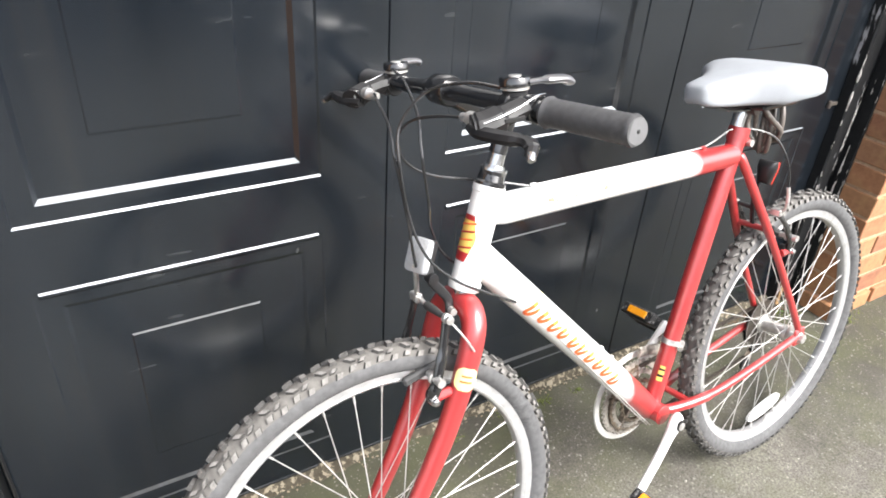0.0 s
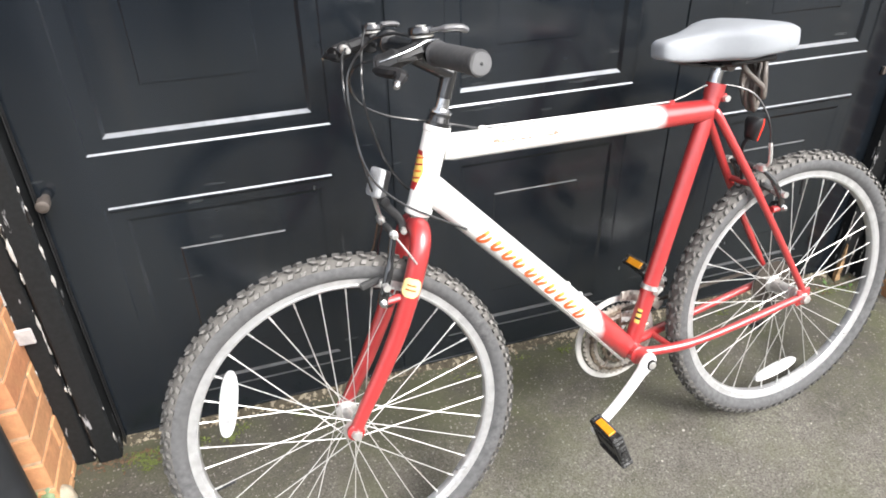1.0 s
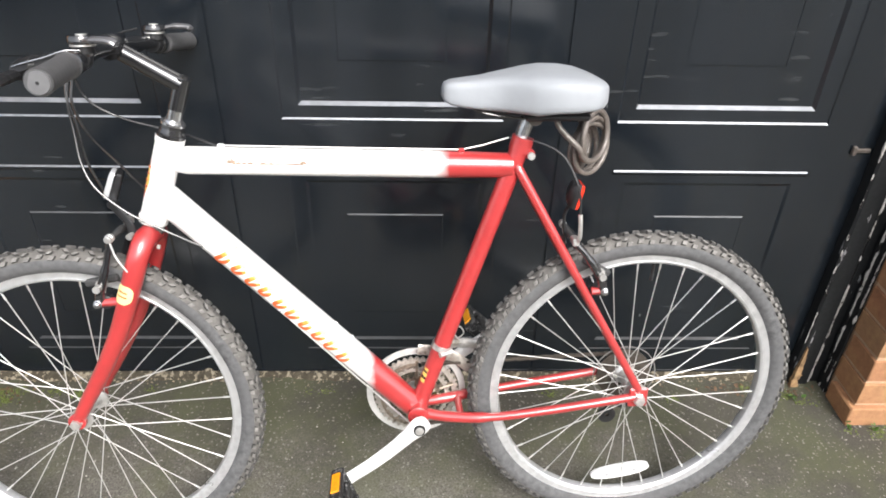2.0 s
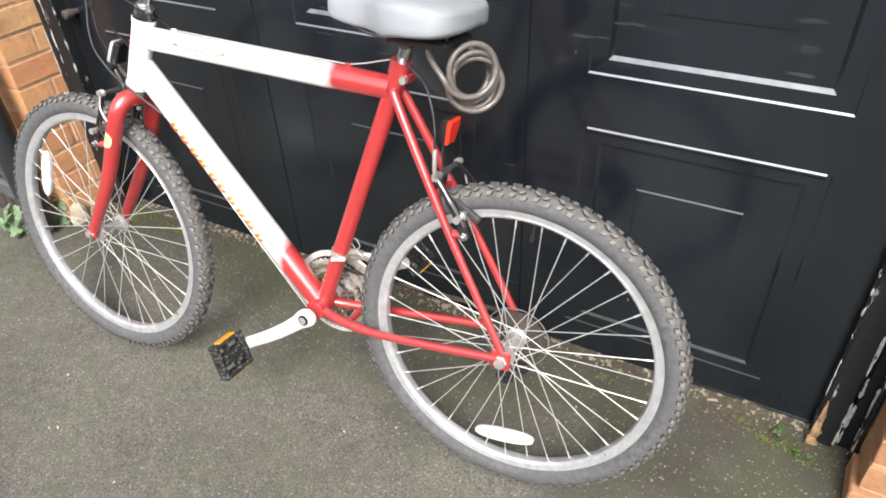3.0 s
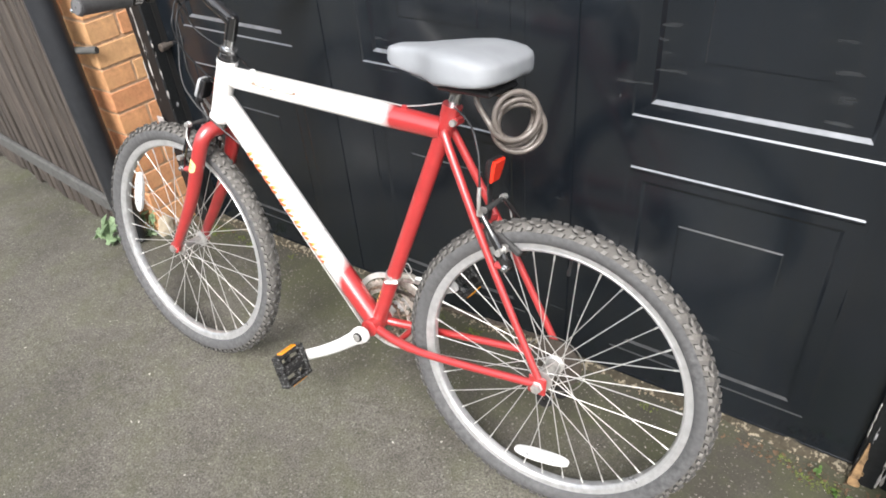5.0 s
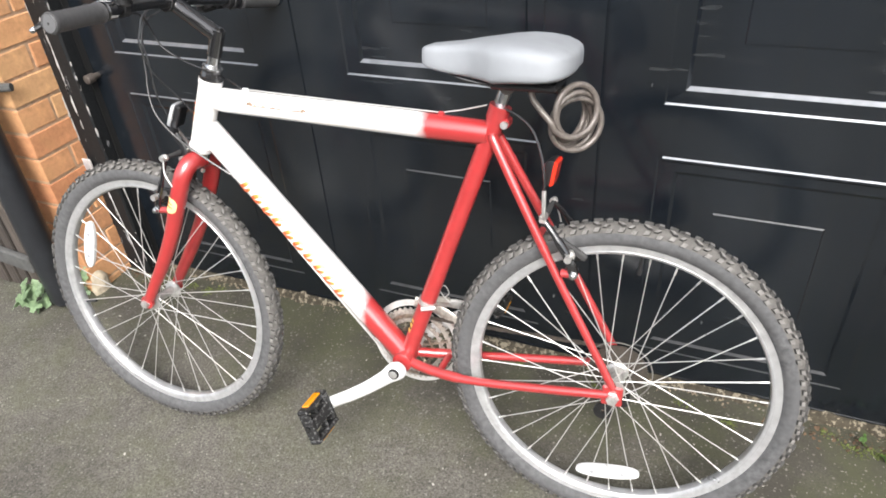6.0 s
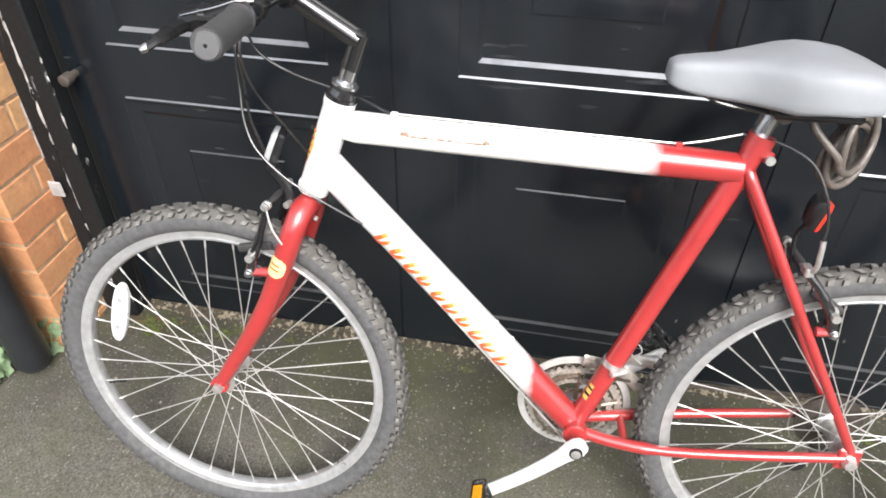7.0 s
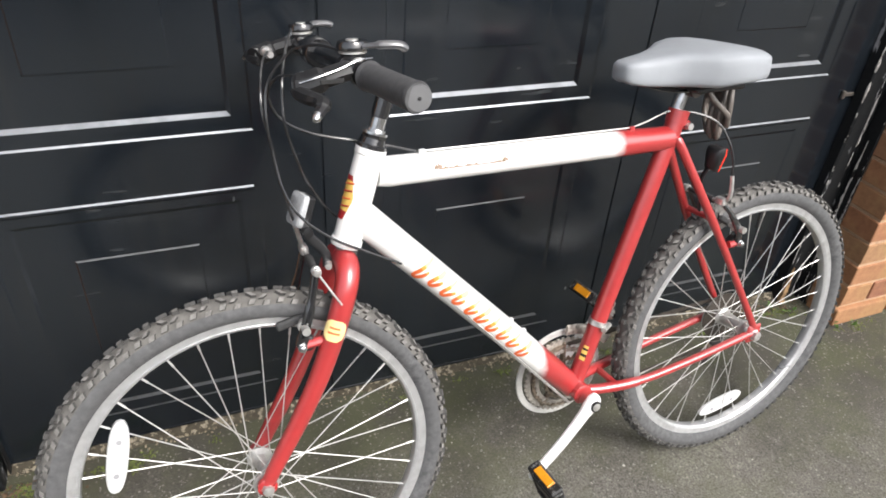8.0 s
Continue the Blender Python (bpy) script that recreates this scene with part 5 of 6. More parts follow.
def build_reflectors():
    fr = group_node("front_reflector", BIKE, STEER)
    fr["label"] = "white front reflector on a black bracket"
    # facing forwards (-x), leaning back a little
    m = shift(0.1055, 0.757, -0.012) @ Matrix.Rotation(radians(14), 4, "Z") @ Matrix.Rotation(radians(22), 4, "Y") @ Matrix.Diagonal((0.9, 0.9, 0.98, 1))
    bm = bmesh.new()
    out = []
    for k in range(24):
        a = 2 * math.pi * k / 24
        c, sn = math.cos(a), math.sin(a)
        out.append((0.0235 * math.copysign(abs(c) ** 0.28, c), 0.0260 * math.copysign(abs(sn) ** 0.28, sn) + 0.004))
    n = len(out)
    fv = [[bm.verts.new((x, y * s, z * s)) for y, z in out] for x, s in ((-0.007, 0.84), (-0.005, 0.96), (-0.002, 1.0), (0.003, 1.0))]
    for a, b in zip(fv, fv[1:]):
        for k in range(n):
            bm.faces.new((a[k], a[(k + 1) % n], b[(k + 1) % n], b[k]))
    bm.faces.new(fv[0]), bm.faces.new(fv[-1][::-1])
    part("lens", turned(bm, m), plain("dull_clear_lens", (0.42, 0.43, 0.44), 0.22, vary=0.15, scale=200, coat=0.6), fr, "dull white reflector lens")
    part("housing", turned(box(0.0032, 0.017, -0.0215, 0.0215, -0.0205, 0.0285, 0.003), m), BLACK_PLASTIC, fr, "black reflector housing")
    part("bracket", tube(smooth_path([B3(0.112, 0.752, 0.002), B3(0.112, 0.735, 0.006), B3(0.116, 0.722, 0.008), B3(0.130, 0.704, 0.010), B3(0.137, 0.690, 0.012), B3(0.137, 0.672, 0.012)], 5), 0.0055, 8, flat=(1.3, 0.6)), BLACK_PLASTIC, fr)
    part("bracket_knob", turned(lathe([(0.003, -0.008), (0.008, -0.007), (0.008, 0.007), (0.003, 0.008)], 14), shift(0.113, 0.731, 0.008)), BLACK_PLASTIC, fr)
    part("bracket_bolt", tube([B3(0.136, 0.677, 0.026), B3(0.140, 0.677, 0.006)], 0.0055, 10), ALLOY, fr, "silver bracket bolt")
    rr = group_node("rear_reflector", BIKE)
    rr["label"] = "red rear reflector with a black back"
    m = shift(0.905, 0.735, 0.008) @ Matrix.Rotation(radians(10), 4, "Y") @ Matrix.Rotation(radians(-3), 4, "Z") @ Matrix.Scale(0.92, 4)
    bm = bmesh.new()
    out = [(-0.014, -0.028), (0.014, -0.028), (0.022, 0.010), (0.020, 0.022), (-0.020, 0.022), (-0.022, 0.010)]
    fv = [[bm.verts.new((x, y * s, z * s)) for y, z in out] for x, s in ((0.009, 0.86), (0.006, 1.0), (0.001, 1.0))]
    for a, b in zip(fv, fv[1:]):
        for k in range(6):
            bm.faces.new((a[k], a[(k + 1) % 6], b[(k + 1) % 6], b[k]))
    bm.faces.new(fv[0]), bm.faces.new(fv[-1][::-1])
    part("lens", turned(bm, m), RED_LENS, rr, "red reflector lens")
    hb = bmesh.new()
    shell = [[hb.verts.new((x, y * k, z * k)) for y, z in out] for x, k in ((0.002, 1.03), (-0.004, 1.0), (-0.012, 0.82), (-0.017, 0.45))]
    for a, b in zip(shell, shell[1:]):
        for k in range(6):
            hb.faces.new((a[k], b[k], b[(k + 1) % 6], a[(k + 1) % 6]))
    hb.faces.new(shell[-1])
    part("housing", turned(hb, m), BLACK_PLASTIC, rr, "", 50)
    part("bracket", tube(smooth_path([B3(0.900, 0.715, 0), B3(0.890, 0.690, -0.004), B3(0.894, 0.650, -0.004), B3(0.893, 0.622, 0)], 5), 0.005, 8, flat=(1.3, 0.6)), BLACK_PLASTIC, rr)


build_reflectors()


def build_decals():
    """Frame stickers as plain strokes that follow the tubes."""
    a, b = B3(0.183, 0.7535, 0), B3(BB[0] - 0.004, BB[1] + 0.001, 0)
    along = (b - a).normalized()
    up = Vector((-along.z, 0, along.x))
    if up.z < 0:
        up = -up
    side = Vector((0, -1, 0))
    rad = 0.0264

    def on_tube(s, h):
        ang = h / rad
        return a + along * s + up * rad * math.sin(ang) + side * rad * math.cos(ang)

    rnd = random.Random(3)
    n, step = 10, 0.0315
    for i in range(n):
        x = 0.146 + i * step + rnd.uniform(-0.002, 0.002)
        h = (0.0185 if i in (0, n - 1) else rnd.uniform(0.0125, 0.0150)) * (1 - 0.012 * i)
        # a slanting dab, heavy at its foot, and a thin flick rising from it
        runs = [[(x + 0.013, h), (x + 0.006, h * 0.1), (x + 0.001, -h * 0.6), (x + 0.001, -h)]]
        runs.append([(x + 0.001, -h * 0.95), (x + 0.008, -h * 0.95), (x + 0.014, -h * 0.55), (x + 0.018 + 0.002 * (i % 3), -h * 0.05)])
        if i % 2:
            runs.append([(x + 0.016, h * 0.95), (x + 0.012, h * 0.45), (x + 0.011, h * 0.1)])
        bm = bmesh.new()
        for run in runs:
            fine = smooth_path([(a0, b0, 0) for a0, b0 in run], 5)
            pts = [on_tube(q.x + 0.004, q.y * 1.35 + 0.002) for q in fine]
            tube(pts, [0.0014 + 0.0029 * math.sin(math.pi * (0.15 + 0.72 * k / (len(fine) - 1))) for k in range(len(fine))], 8, bm)
        for v in bm.verts:
            c = v.co - (a + along * (v.co - a).dot(along))
            v.co -= c * (1 - (rad + 0.0006) / c.length) * 0.92
        for f in bm.faces:
            high = (f.calc_center_median() - a).dot(up)
            f.material_index = 0 if high < -0.004 else 1 if high < 0.004 else 2
        part("decal_stroke", bm, [ORANGE, DECAL_AMBER, PALE_YELLOW], FRAME, "orange and yellow sticker stroke")
    # badge on the head tube, oval with a dark foot
    t, bt = B3(0.221, 0.843, 0), B3(0.171, 0.696, 0)
    ax = (t - bt).normalized()
    fwd = Vector((-ax.z, 0, ax.x))
    for nm, f0, f1, mat in (("badge_foot", 0.27, 0.36, DECAL_RED), ("badge", 0.36, 0.66, YELLOW), ("badge_top", 0.66, 0.71, DECAL_RED)):
        bm = bmesh.new()
        rows = []
        for i in range(7):
            f = f0 + (f1 - f0) * i / 6
            wdt = radians(52) * (1 - 0.5 * abs(f - 0.49) / 0.22)
            c = line(bt, t, f)
            rows.append([bm.verts.new(c + 0.0226 * (fwd * math.cos(q) + side * math.sin(q))) for q in (wdt * (k / 5 - 1) for k in range(11))])
        for r0, r1 in zip(rows, rows[1:]):
            for k in range(10):
                bm.faces.new((r0[k], r0[k + 1], r1[k + 1], r1[k]))
        part(nm, bm, mat, FRAME)
    for i in range(4):
        f = 0.37 + 0.075 * i
        c0, c1 = line(bt, t, f), line(bt, t, f + 0.05)
        pts = []
        for k in range(7):
            q = radians(-45 + 85 * k / 6)
            pts.append(line(c0, c1, k / 6) + 0.0225 * (fwd * math.cos(q) + side * math.sin(q)))
        part("badge_stripe", tube(pts, 0.0016, 6), ORANGE if i % 2 else DECAL_RED, FRAME)
    # small mark on the top tube and on the seat tube
    tt0, tt1 = B3(0.226, 0.8035, 0), B3(0.788, 0.786, 0)
    faded = plain("faded_orange", (0.74, 0.66, 0.50), 0.4, vary=0.4, scale=160)
    faded_brown = plain("faded_brown", (0.24, 0.165, 0.115), 0.5, vary=0.6, scale=200)
    for nm, f0, f1, q0, q1, mat in (("sticker_line", 0.168, 0.372, 0.04, 0.22, faded_brown), ("sticker_film", 0.176, 0.366, 0.20, 0.50, faded), ("sticker_edge", 0.172, 0.368, 0.50, 0.60, faded_brown), ("sticker_end", 0.152, 0.176, 0.10, 0.50, faded_brown), ("sticker_end", 0.362, 0.381, 0.10, 0.42, faded_brown)):
        bm = bmesh.new()
        rows = []
        for k in range(25):
            f = f0 + (f1 - f0) * k / 24
            # ragged where the film has worn away
            rag = 0.5 + 0.9 * noise.noise((f * 170, q0 * 9, 1.0)) if nm != "sticker_end" else math.sin(math.pi * (k + 1) / 26) ** 0.5 * (0.8 + 0.5 * noise.noise((f * 300, 2, 0)))
            top = q0 + (q1 - q0) * max(0.35, min(1.2, rag))
            rows.append([bm.verts.new(line(tt0, tt1, f) + 0.0239 * Vector((0, -math.cos(q), math.sin(q)))) for q in (q0, (q0 + top) / 2, top)])
        for r0, r1 in zip(rows, rows[1:]):
            for k in range(2):
                bm.faces.new((r0[k], r0[k + 1], r1[k + 1], r1[k]))
        part(nm, bm, mat, FRAME)
    s0, s1 = B3(*BB, 0), B3(0.806, 0.832, 0)
    ax = (s1 - s0).normalized()
    out = Vector((-0.95, -0.62, 0)).normalized()
    out = (out - ax * out.dot(ax)).normalized()
    sd = ax.cross(out)
    for f0, f1, half, mat in ((0.112, 0.126, 20, YELLOW), (0.126, 0.136, 20, GAP), (0.136, 0.150, 20, YELLOW), (0.150, 0.158, 18, GAP), (0.158, 0.168, 18, YELLOW)):
        bm = bmesh.new()
        rows = [[bm.verts.new(line(s0, s1, f) + 0.0171 * (out * math.cos(q) + sd * math.sin(q))) for q in (radians(half) * (k / 4 - 1) for k in range(9))] for f in (f0, (f0 + f1) / 2, f1)]
        for r0, r1 in zip(rows, rows[1:]):
            for k in range(8):
                bm.faces.new((r0[k], r0[k + 1], r1[k + 1], r1[k]))
        part("seat_tube_decal", bm, mat, FRAME)


build_decals()


# ---- cable lock hanging under the saddle ----
def build_lock():
    lk = group_node("cable_lock", None, BIKE_AT @ shift(0.008, 0.002, -0.014))
    tagged(lk, "coiled smoky-brown cable lock hanging under the saddle", "cable lock")
    c = Vector((0.916, 0.004, 0.829))
    pts = [B3(0.850, 0.872, 0.022), B3(0.858, 0.850, 0.030)]
    # centre sideways, centre up, radius, place along the coil's axis, turn about the upright
    loops = [(0.000, 0.006, 0.046, 0.016, 0), (0.004, 0.004, 0.041, 0.008, 14), (0.012, -0.020, 0.047, 0.000, 0), (0.015, -0.026, 0.044, -0.010, -8), (0.004, -0.010, 0.040, -0.016, 32), (0.010, -0.018, 0.042, -0.020, 20)]
    n = 20
    for i, lp in enumerate(loops):
        nxt = loops[min(i + 1, len(loops) - 1)]
        for k in range(n if i < len(loops) - 1 else 12):
            f = k / n
            a = radians(200) + 2 * math.pi * f
            x0, z0, r0, o0, yaw = (p + (q - p) * f for p, q in zip(lp, nxt))
            run = Matrix.Rotation(radians(36.9 + yaw), 3, "Z") @ Vector((r0 * math.cos(a), 0, 0))
            pts.append(Vector((c.x + 0.80 * x0 + 0.5 * o0, 0.6 * x0 - 0.86 * o0, c.z + z0 + r0 * math.sin(a))) + run)
    pts.append(B3(0.885, 0.866, -0.030))
    part("lock_cable", tube(smooth_path(pts, 3), 0.0053, 10), LOCK_SHEATH, lk, "coiled smoky-brown sheathed cable", 60)
    part("lock_barrel", tube([B3(0.845, 0.866, -0.02), B3(0.900, 0.862, -0.02)], 0.011, 14), BLACK_METAL, lk, "black lock barrel")
    return lk


build_lock()


# ---- small things on the ground ----
def build_ivy():
    rnd = random.Random(8)
    spots = [(-0.725, -0.318, 15, 0.026), (-0.640, -0.215, 8, 0.028)]
    for x, y, n, spread in spots:
        plant = group_node("ivy", None, Matrix.Translation((x, y, ground_height(y))))
        tagged(plant, "small clump of pale green ivy at the wall foot", "plant")
        for i in range(n):
            bm = bmesh.new()
            s = rnd.uniform(0.020, 0.034)
            lobes = [(0, -0.3), (0.55, -0.55), (0.85, 0.0), (0.5, 0.25), (0.45, 0.75), (0, 1.15), (-0.45, 0.75), (-0.5, 0.25), (-0.85, 0.0), (-0.55, -0.55)]
            c = bm.verts.new((0, 0.2 * s, 0.10 * s))
            ring = [bm.verts.new((px * s, py * s, -0.25 * abs(px) * s)) for px, py in lobes]
            for k in range(len(ring)):
                bm.faces.new((c, ring[k], ring[(k + 1) % len(ring)]))
            bmesh.ops.solidify(bm, geom=bm.faces[:], thickness=0.0008)
            h = 0.012 + 0.085 * i / n
            m = Matrix.Translation((rnd.gauss(0, spread), rnd.gauss(0, spread * 0.7), h)) @ Euler((rnd.uniform(0.3, 1.2), rnd.uniform(-0.4, 0.4), rnd.uniform(-1.2, 1.2))).to_matrix().to_4x4()
            leaf = part("leaf", bm, IVY, plant, smooth=60)
            leaf.matrix_basis = m
            q = m.translation
            part("stem", tube(smooth_path([(0, 0, 0), (q.x * 0.5, q.y * 0.5, q.z * 0.7), tuple(q)], 3), 0.0012, 5), IVY, plant)


build_ivy()


def crumbs(bm, rnd, count, place, size, squash):
    """Small irregular lumps: place() gives x and y."""
    for _ in range(count):
        x, y = place()
        r = rnd.uniform(*size)
        turn = Euler((rnd.uniform(-0.7, 0.7), rnd.uniform(-0.7, 0.7), rnd.uniform(0, 6))).to_matrix().to_4x4()
        m = Matrix.Translation((x, y, ground_height(y) + r * 0.35)) @ turn @ Matrix.Diagonal((rnd.uniform(0.8, 1.6), rnd.uniform(0.6, 1.0), squash, 1))
        made = bmesh.ops.create_icosphere(bm, subdivisions=1, radius=r, matrix=m)["verts"]
        for v in made:
            v.co += Vector((rnd.uniform(-1, 1), rnd.uniform(-1, 1), rnd.uniform(-0.5, 0.5))) * r * 0.25
    return bm


def build_moss():
    """Moss, crumbs and litter along the foot of the door, grit over the drive."""
    rnd = random.Random(21)
    mounds = [(rnd.gauss(-0.455, 0.035), -0.055 - abs(rnd.gauss(0, 0.028))) for _ in range(10)] + [(rnd.gauss(-0.30, 0.05), -0.06 - abs(rnd.gauss(0, 0.015))) for _ in range(4)]
    mounds += [(rnd.gauss(1.575, 0.035), -0.065 - abs(rnd.gauss(0, 0.02))) for _ in range(6)] + [(rnd.gauss(1.76, 0.04), -0.185 - abs(rnd.gauss(0, 0.015))) for _ in range(5)]
    mounds += [(rnd.uniform(-0.4, 1.5), -0.045 - abs(rnd.gauss(0, 0.02))) for _ in range(12)]

    def in_mound():
        x, y = rnd.choice(mounds)
        return rnd.gauss(x, 0.011), min(-0.03, rnd.gauss(y, 0.007))

    tagged(finish("moss", crumbs(bmesh.new(), rnd, 1100, in_mound, (0.0010, 0.0034), 0.5), MOSS, smooth=80), "yellow-green moss tufts along the foot of the door", "moss", kind="stuff")

    def by_door():
        return rnd.uniform(-0.49, 1.64), -0.012 - abs(rnd.gauss(0, 0.011))

    pale = plain("crumbled_concrete_bits", (0.24, 0.20, 0.14), 0.95, vary=0.6, scale=60, relief=0.4)
    tagged(finish("rubble", crumbs(bmesh.new(), rnd, 280, by_door, (0.0010, 0.0040), 0.7), pale, smooth=0), "pale crumbs of concrete along the door foot", "rubble", kind="stuff")

    def in_corner():
        if rnd.random() < 0.5:
            return rnd.gauss(-0.49, 0.05), -0.045 - abs(rnd.gauss(0, 0.022))
        return rnd.gauss(1.52, 0.10), -0.035 - abs(rnd.gauss(0, 0.022))

    brown = plain("rotted_leaf_litter", (0.105, 0.066, 0.038), 0.9, vary=0.7, scale=50, relief=0.3)
    tagged(finish("leaf_litter", crumbs(bmesh.new(), rnd, 200, in_corner, (0.0020, 0.0052), 0.22), brown, smooth=0), "rust-brown rotted leaf litter in the door corners", "leaf litter", kind="stuff")

    def anywhere():
        return rnd.uniform(-1.8, 2.4), rnd.uniform(-1.5, -0.05)

    bm = crumbs(bmesh.new(), rnd, 900, anywhere, (0.0006, 0.0016), 0.6)
    crumbs(bm, rnd, 90, anywhere, (0.0018, 0.0034), 0.6)
    tagged(finish("grit", bm, PALE_GRIT, smooth=0), "pale grit scattered over the tarmac", "grit", kind="stuff")
    for x, y, s, a in ((-0.945, -0.678, 0.018, 0.4), (-0.600, -0.987, 0.026, 1.2)):
        bm = bmesh.new()
        ring = [bm.verts.new((s * math.cos(t) * (1 + 0.25 * math.sin(3 * t)), 0.6 * s * math.sin(t), 0.003 * math.sin(2 * t))) for t in (2 * math.pi * k / 14 for k in range(14))]
        bm.faces.new(ring)
        bmesh.ops.solidify(bm, geom=bm.faces[:], thickness=0.001)
        leaf = finish("fallen_leaf", bm, LEAF_DEBRIS)
        leaf.matrix_basis = Matrix.Translation((x, y, ground_height(y) + 0.004)) @ Matrix.Rotation(a, 4, "Z")
        tagged(leaf, "pale dry fallen leaf on the tarmac", "leaf", "leaves on the drive")


def build_weeds():
    """Tiny green seedlings in the joint by the right jamb."""
    rnd = random.Random(31)
    green = plain("seedling_leaf", (0.10, 0.20, 0.045), 0.5, vary=0.4, scale=90)
    for x, y, n in ((1.556, -0.062, 7), (1.600, -0.090, 5), (1.690, -0.185, 6), (1.755, -0.195, 5)):
        weed = group_node("weed", None, Matrix.Translation((x, y, ground_height(y))))
        tagged(weed, "tiny green weed seedling by the jamb foot", "weed", "weeds by the door")
        for i in range(n):
            r = rnd.uniform(0.006, 0.011)
            bm = bmesh.new()
            ring = [bm.verts.new((r * px, r * py, r * pz)) for px, py, pz in ((0, 0, 0), (0.45, 0.5, 0.08), (0.35, 1.1, 0.05), (0, 1.5, -0.1), (-0.35, 1.1, 0.05), (-0.45, 0.5, 0.08))]
            bm.faces.new(ring)
            bmesh.ops.solidify(bm, geom=bm.faces[:], thickness=0.0006)
            leaf = part("leaf", bm, green, weed, smooth=60)
            leaf.matrix_basis = Matrix.Translation((rnd.gauss(0, 0.006), rnd.gauss(0, 0.005), 0.004 + 0.003 * i)) @ Matrix.Rotation(rnd.uniform(0, 6.28), 4, "Z") @ Matrix.Rotation(rnd.uniform(0.2, 0.9), 4, "X")


build_weeds()
build_moss()


# ---- another bicycle and a low wall, far down the drive ----
def build_other_bicycle():
    cb = group_node("bicycle", None, Matrix.Translation((-2.31, -0.25, ground_height(-0.25))))
    tagged(cb, "dark red bicycle with a black chain guard beside the gate", "bicycle")
    red = plain("dark_red_enamel", (0.12, 0.010, 0.018), 0.3, vary=0.2)
    guard = part("chain_guard", turned(lathe([(0.074, -0.010), (0.078, -0.006), (0.078, 0.006), (0.074, 0.010)], 40), Matrix.Translation((0.045, 0.012, 0.262)) @ Matrix.Rotation(radians(90), 4, "Z")), BLACK_PLASTIC, cb, "black chain guard disc")
    part("chainring", turned(lathe([(0.056, -0.003), (0.056, 0.003), (0.050, 0.003), (0.050, -0.003)], 40, closed=True), Matrix.Translation((0.056, 0.012, 0.262)) @ Matrix.Rotation(radians(90), 4, "Z")), GREASE, cb)
    part("crank", tube([(0.050, 0.012, 0.262), (0.066, -0.005, 0.145)], [0.011, 0.010], 10), BLACK_METAL, cb)
    part("pedal", box(0.060, 0.120, -0.085, 0.010, 0.128, 0.150, 0.006), PEDAL, cb)
    part("seat_tube", tube([(0.062, 0.02, 0.30), (0.062, 0.05, 0.78)], 0.013, 14), red, cb, "dark red seat tube")
    part("down_tube", tube([(0, 0, 0.285), (0.0, 0.20, 0.52), (0.0, 0.42, 0.80)], 0.018, 14), red, cb, "dark red down tube")
    part("top_tube", tube([(0, -0.12, 0.70), (0.0, 0.40, 0.82)], 0.016, 14), red, cb)
    part("chain", tube(smooth_path([(0.05, -0.10, 0.30), (0.05, -0.16, 0.36), (0.05, -0.30, 0.47)], 4), 0.008, 8, flat=(0.6, 1.0)), GREASE, cb)
    part("mudguard", tube(smooth_path([(0, 0.085, 0.34), (0, 0.14, 0.42), (0, 0.15, 0.52)], 4), 0.05, 12, flat=(1.0, 0.35)), BLACK_PLASTIC, cb, "black plastic mudguard")
    part("stand", tube(smooth_path([(0.03, 0.07, 0.215), (0.03, 0.15, 0.225), (0.03, 0.17, 0.30)], 4), 0.007, 8), BLACK_METAL, cb)
    part("bottle_clip", tube([(0.06, 0.035, 0.365), (0.06, 0.037, 0.40)], 0.014, 12), WHITE, cb, "white plastic clip")
    return cb


build_other_bicycle()
LOW_BRICK = plain("dark_red_brown_wall", (0.070, 0.034, 0.028), 0.85, vary=0.35, scale=18, relief=0.4)
tagged(finish("wall_low", box(-3.85, -3.62, -3.2, 0.45, -0.2, 0.34, 0.01), LOW_BRICK), "low red-brown wall at the end of the drive", "wall", kind="structure")
# foot of the low wall, in a darker colour
tagged(finish("wall_plinth", box(-3.62, -3.58, -3.2, 0.45, -0.2, 0.10, 0.01), plain("damp_dark_plinth", (0.018, 0.013, 0.012), 0.8)), "dark strip along the foot of the low wall", "plinth", kind="structure")


# ---- bricks, laid last ----
BRICK_MESH = {}


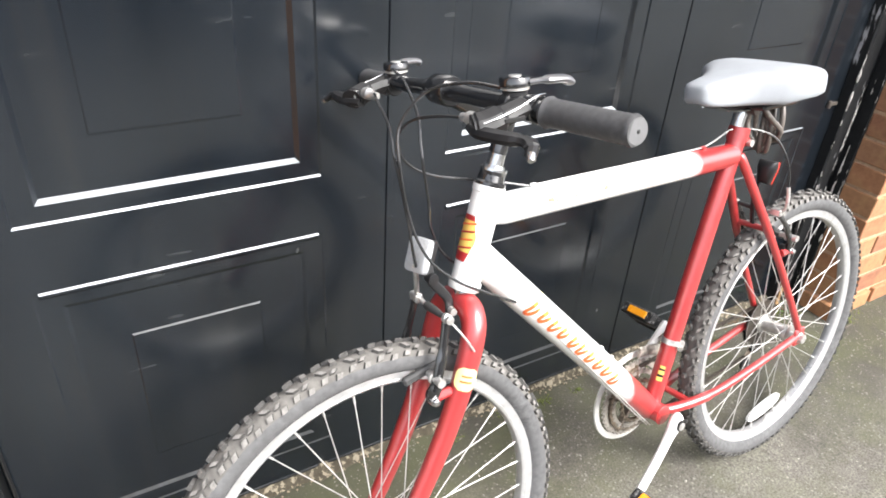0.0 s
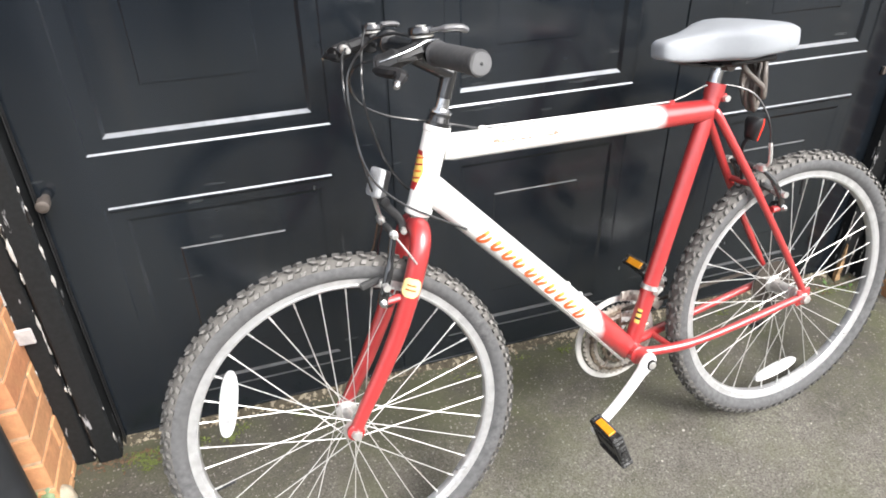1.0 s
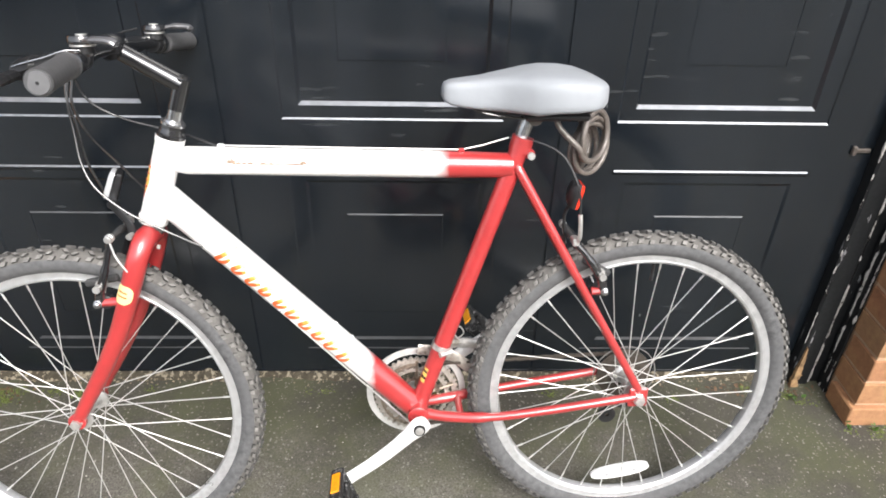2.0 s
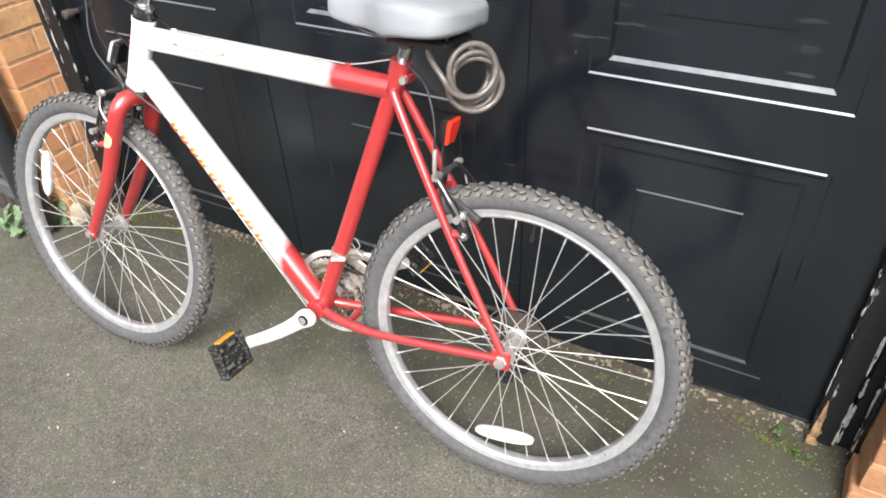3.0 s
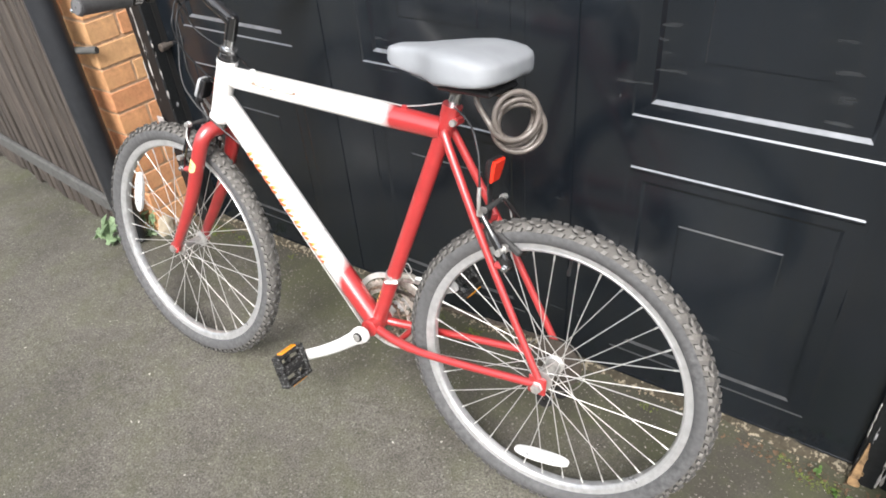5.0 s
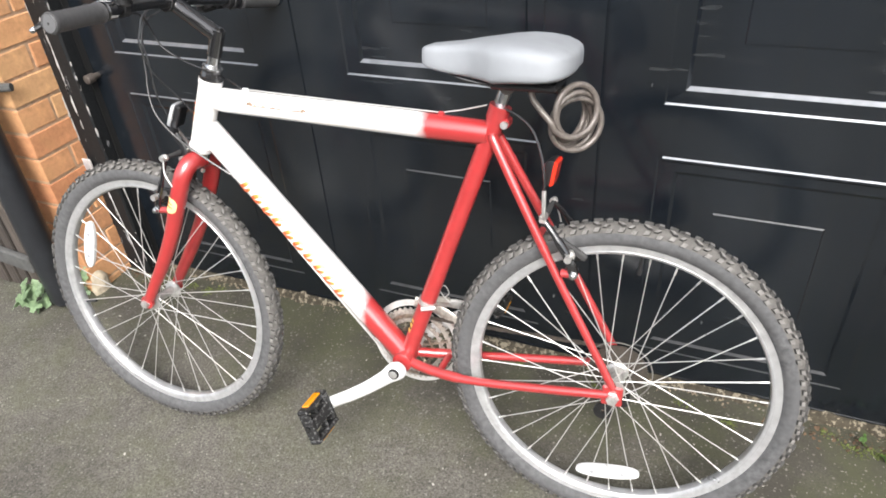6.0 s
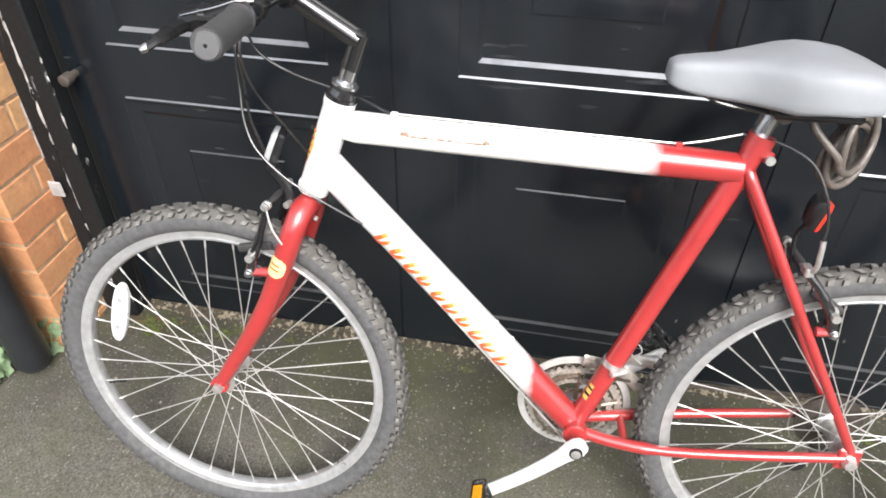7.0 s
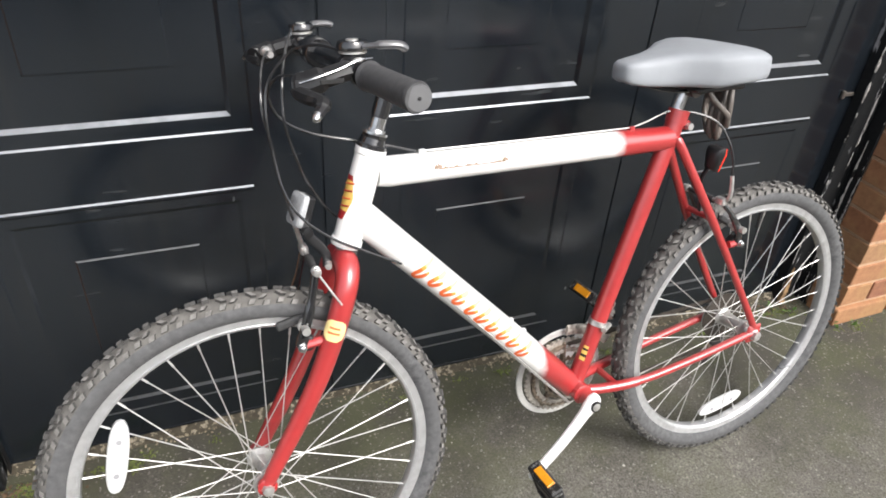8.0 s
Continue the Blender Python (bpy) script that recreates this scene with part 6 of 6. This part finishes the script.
def brick(parent, x0, x1, y0, y1, z0, rnd, clay):
    size = (round(x1 - x0, 3), round(y1 - y0, 3), rnd.randrange(3), clay.name)
    if size not in BRICK_MESH:
        bm = box(-size[0] / 2, size[0] / 2, -size[1] / 2, size[1] / 2, 0, 0.065, 0.0022)
        for v in bm.verts:
            v.co += Vector((rnd.uniform(-1, 1), rnd.uniform(-1, 1), rnd.uniform(-1, 1))) * 0.0011
        me = bpy.data.meshes.new("brick")
        bm.to_mesh(me)
        bm.free()
        me.materials.append(clay)
        BRICK_MESH[size] = me
    o = new("brick", BRICK_MESH[size])
    o.parent = parent
    o.matrix_basis = Matrix.Translation(((x0 + x1) / 2 + rnd.uniform(-1, 1) * 0.001, (y0 + y1) / 2 + rnd.uniform(-1, 1) * 0.001, z0)) @ Matrix.Rotation(rnd.uniform(-0.004, 0.004), 4, "Z")


def lay_bricks(pier, x0, x1, y0, y1, flip, base, seed):
    """Courses of 75 mm; stretcher and header courses alternate on the reveal."""
    rnd = random.Random(seed)
    # the right pier takes the clay with shade in its colour
    clay = BRICK if flip > 0 else SHADED_RED_BRICK
    J = 0.010
    corner = x1 if flip > 0 else x0
    for n in range(31):
        z = base + 0.075 * n
        # the foot of the right pier stands proud
        out = 0.010 if n == 0 and flip < 0 else 0.0
        # lengths along the reveal, and along the front from the corner
        if n % 2 == 0:
            side, front = [0.1025, 0.215], [0.215, 0.215, 0.215]
        else:
            side, front = [0.215, 0.1025], [0.1025, 0.215, 0.215, 0.1025]
        y = y0 - out
        for k, ln in enumerate(side[:1] if out else side):
            depth = front[0] if k == 0 else 0.1025
            a, b = (corner - depth, corner) if flip > 0 else (corner - out, corner - out + depth)
            yb = min(y + ln, y1)
            if yb - y > 0.03:
                brick(pier, max(a, x0 - out), min(b, x1), y, yb, z, rnd, clay)
            y += ln + J
        x = front[0] + J
        for ln in front[1:]:
            a, b = (corner - x - ln, corner - x) if flip > 0 else (corner + x, corner + x + ln)
            a, b = max(a, x0), min(b, x1)
            if b - a > 0.03:
                brick(pier, a, b, y0 - out, y0 - out + 0.1025, z, rnd, clay)
            x += ln + J


lay_bricks(PIER_L, -0.858, -0.600, -0.188, 0.30, 1, -0.029, 2)
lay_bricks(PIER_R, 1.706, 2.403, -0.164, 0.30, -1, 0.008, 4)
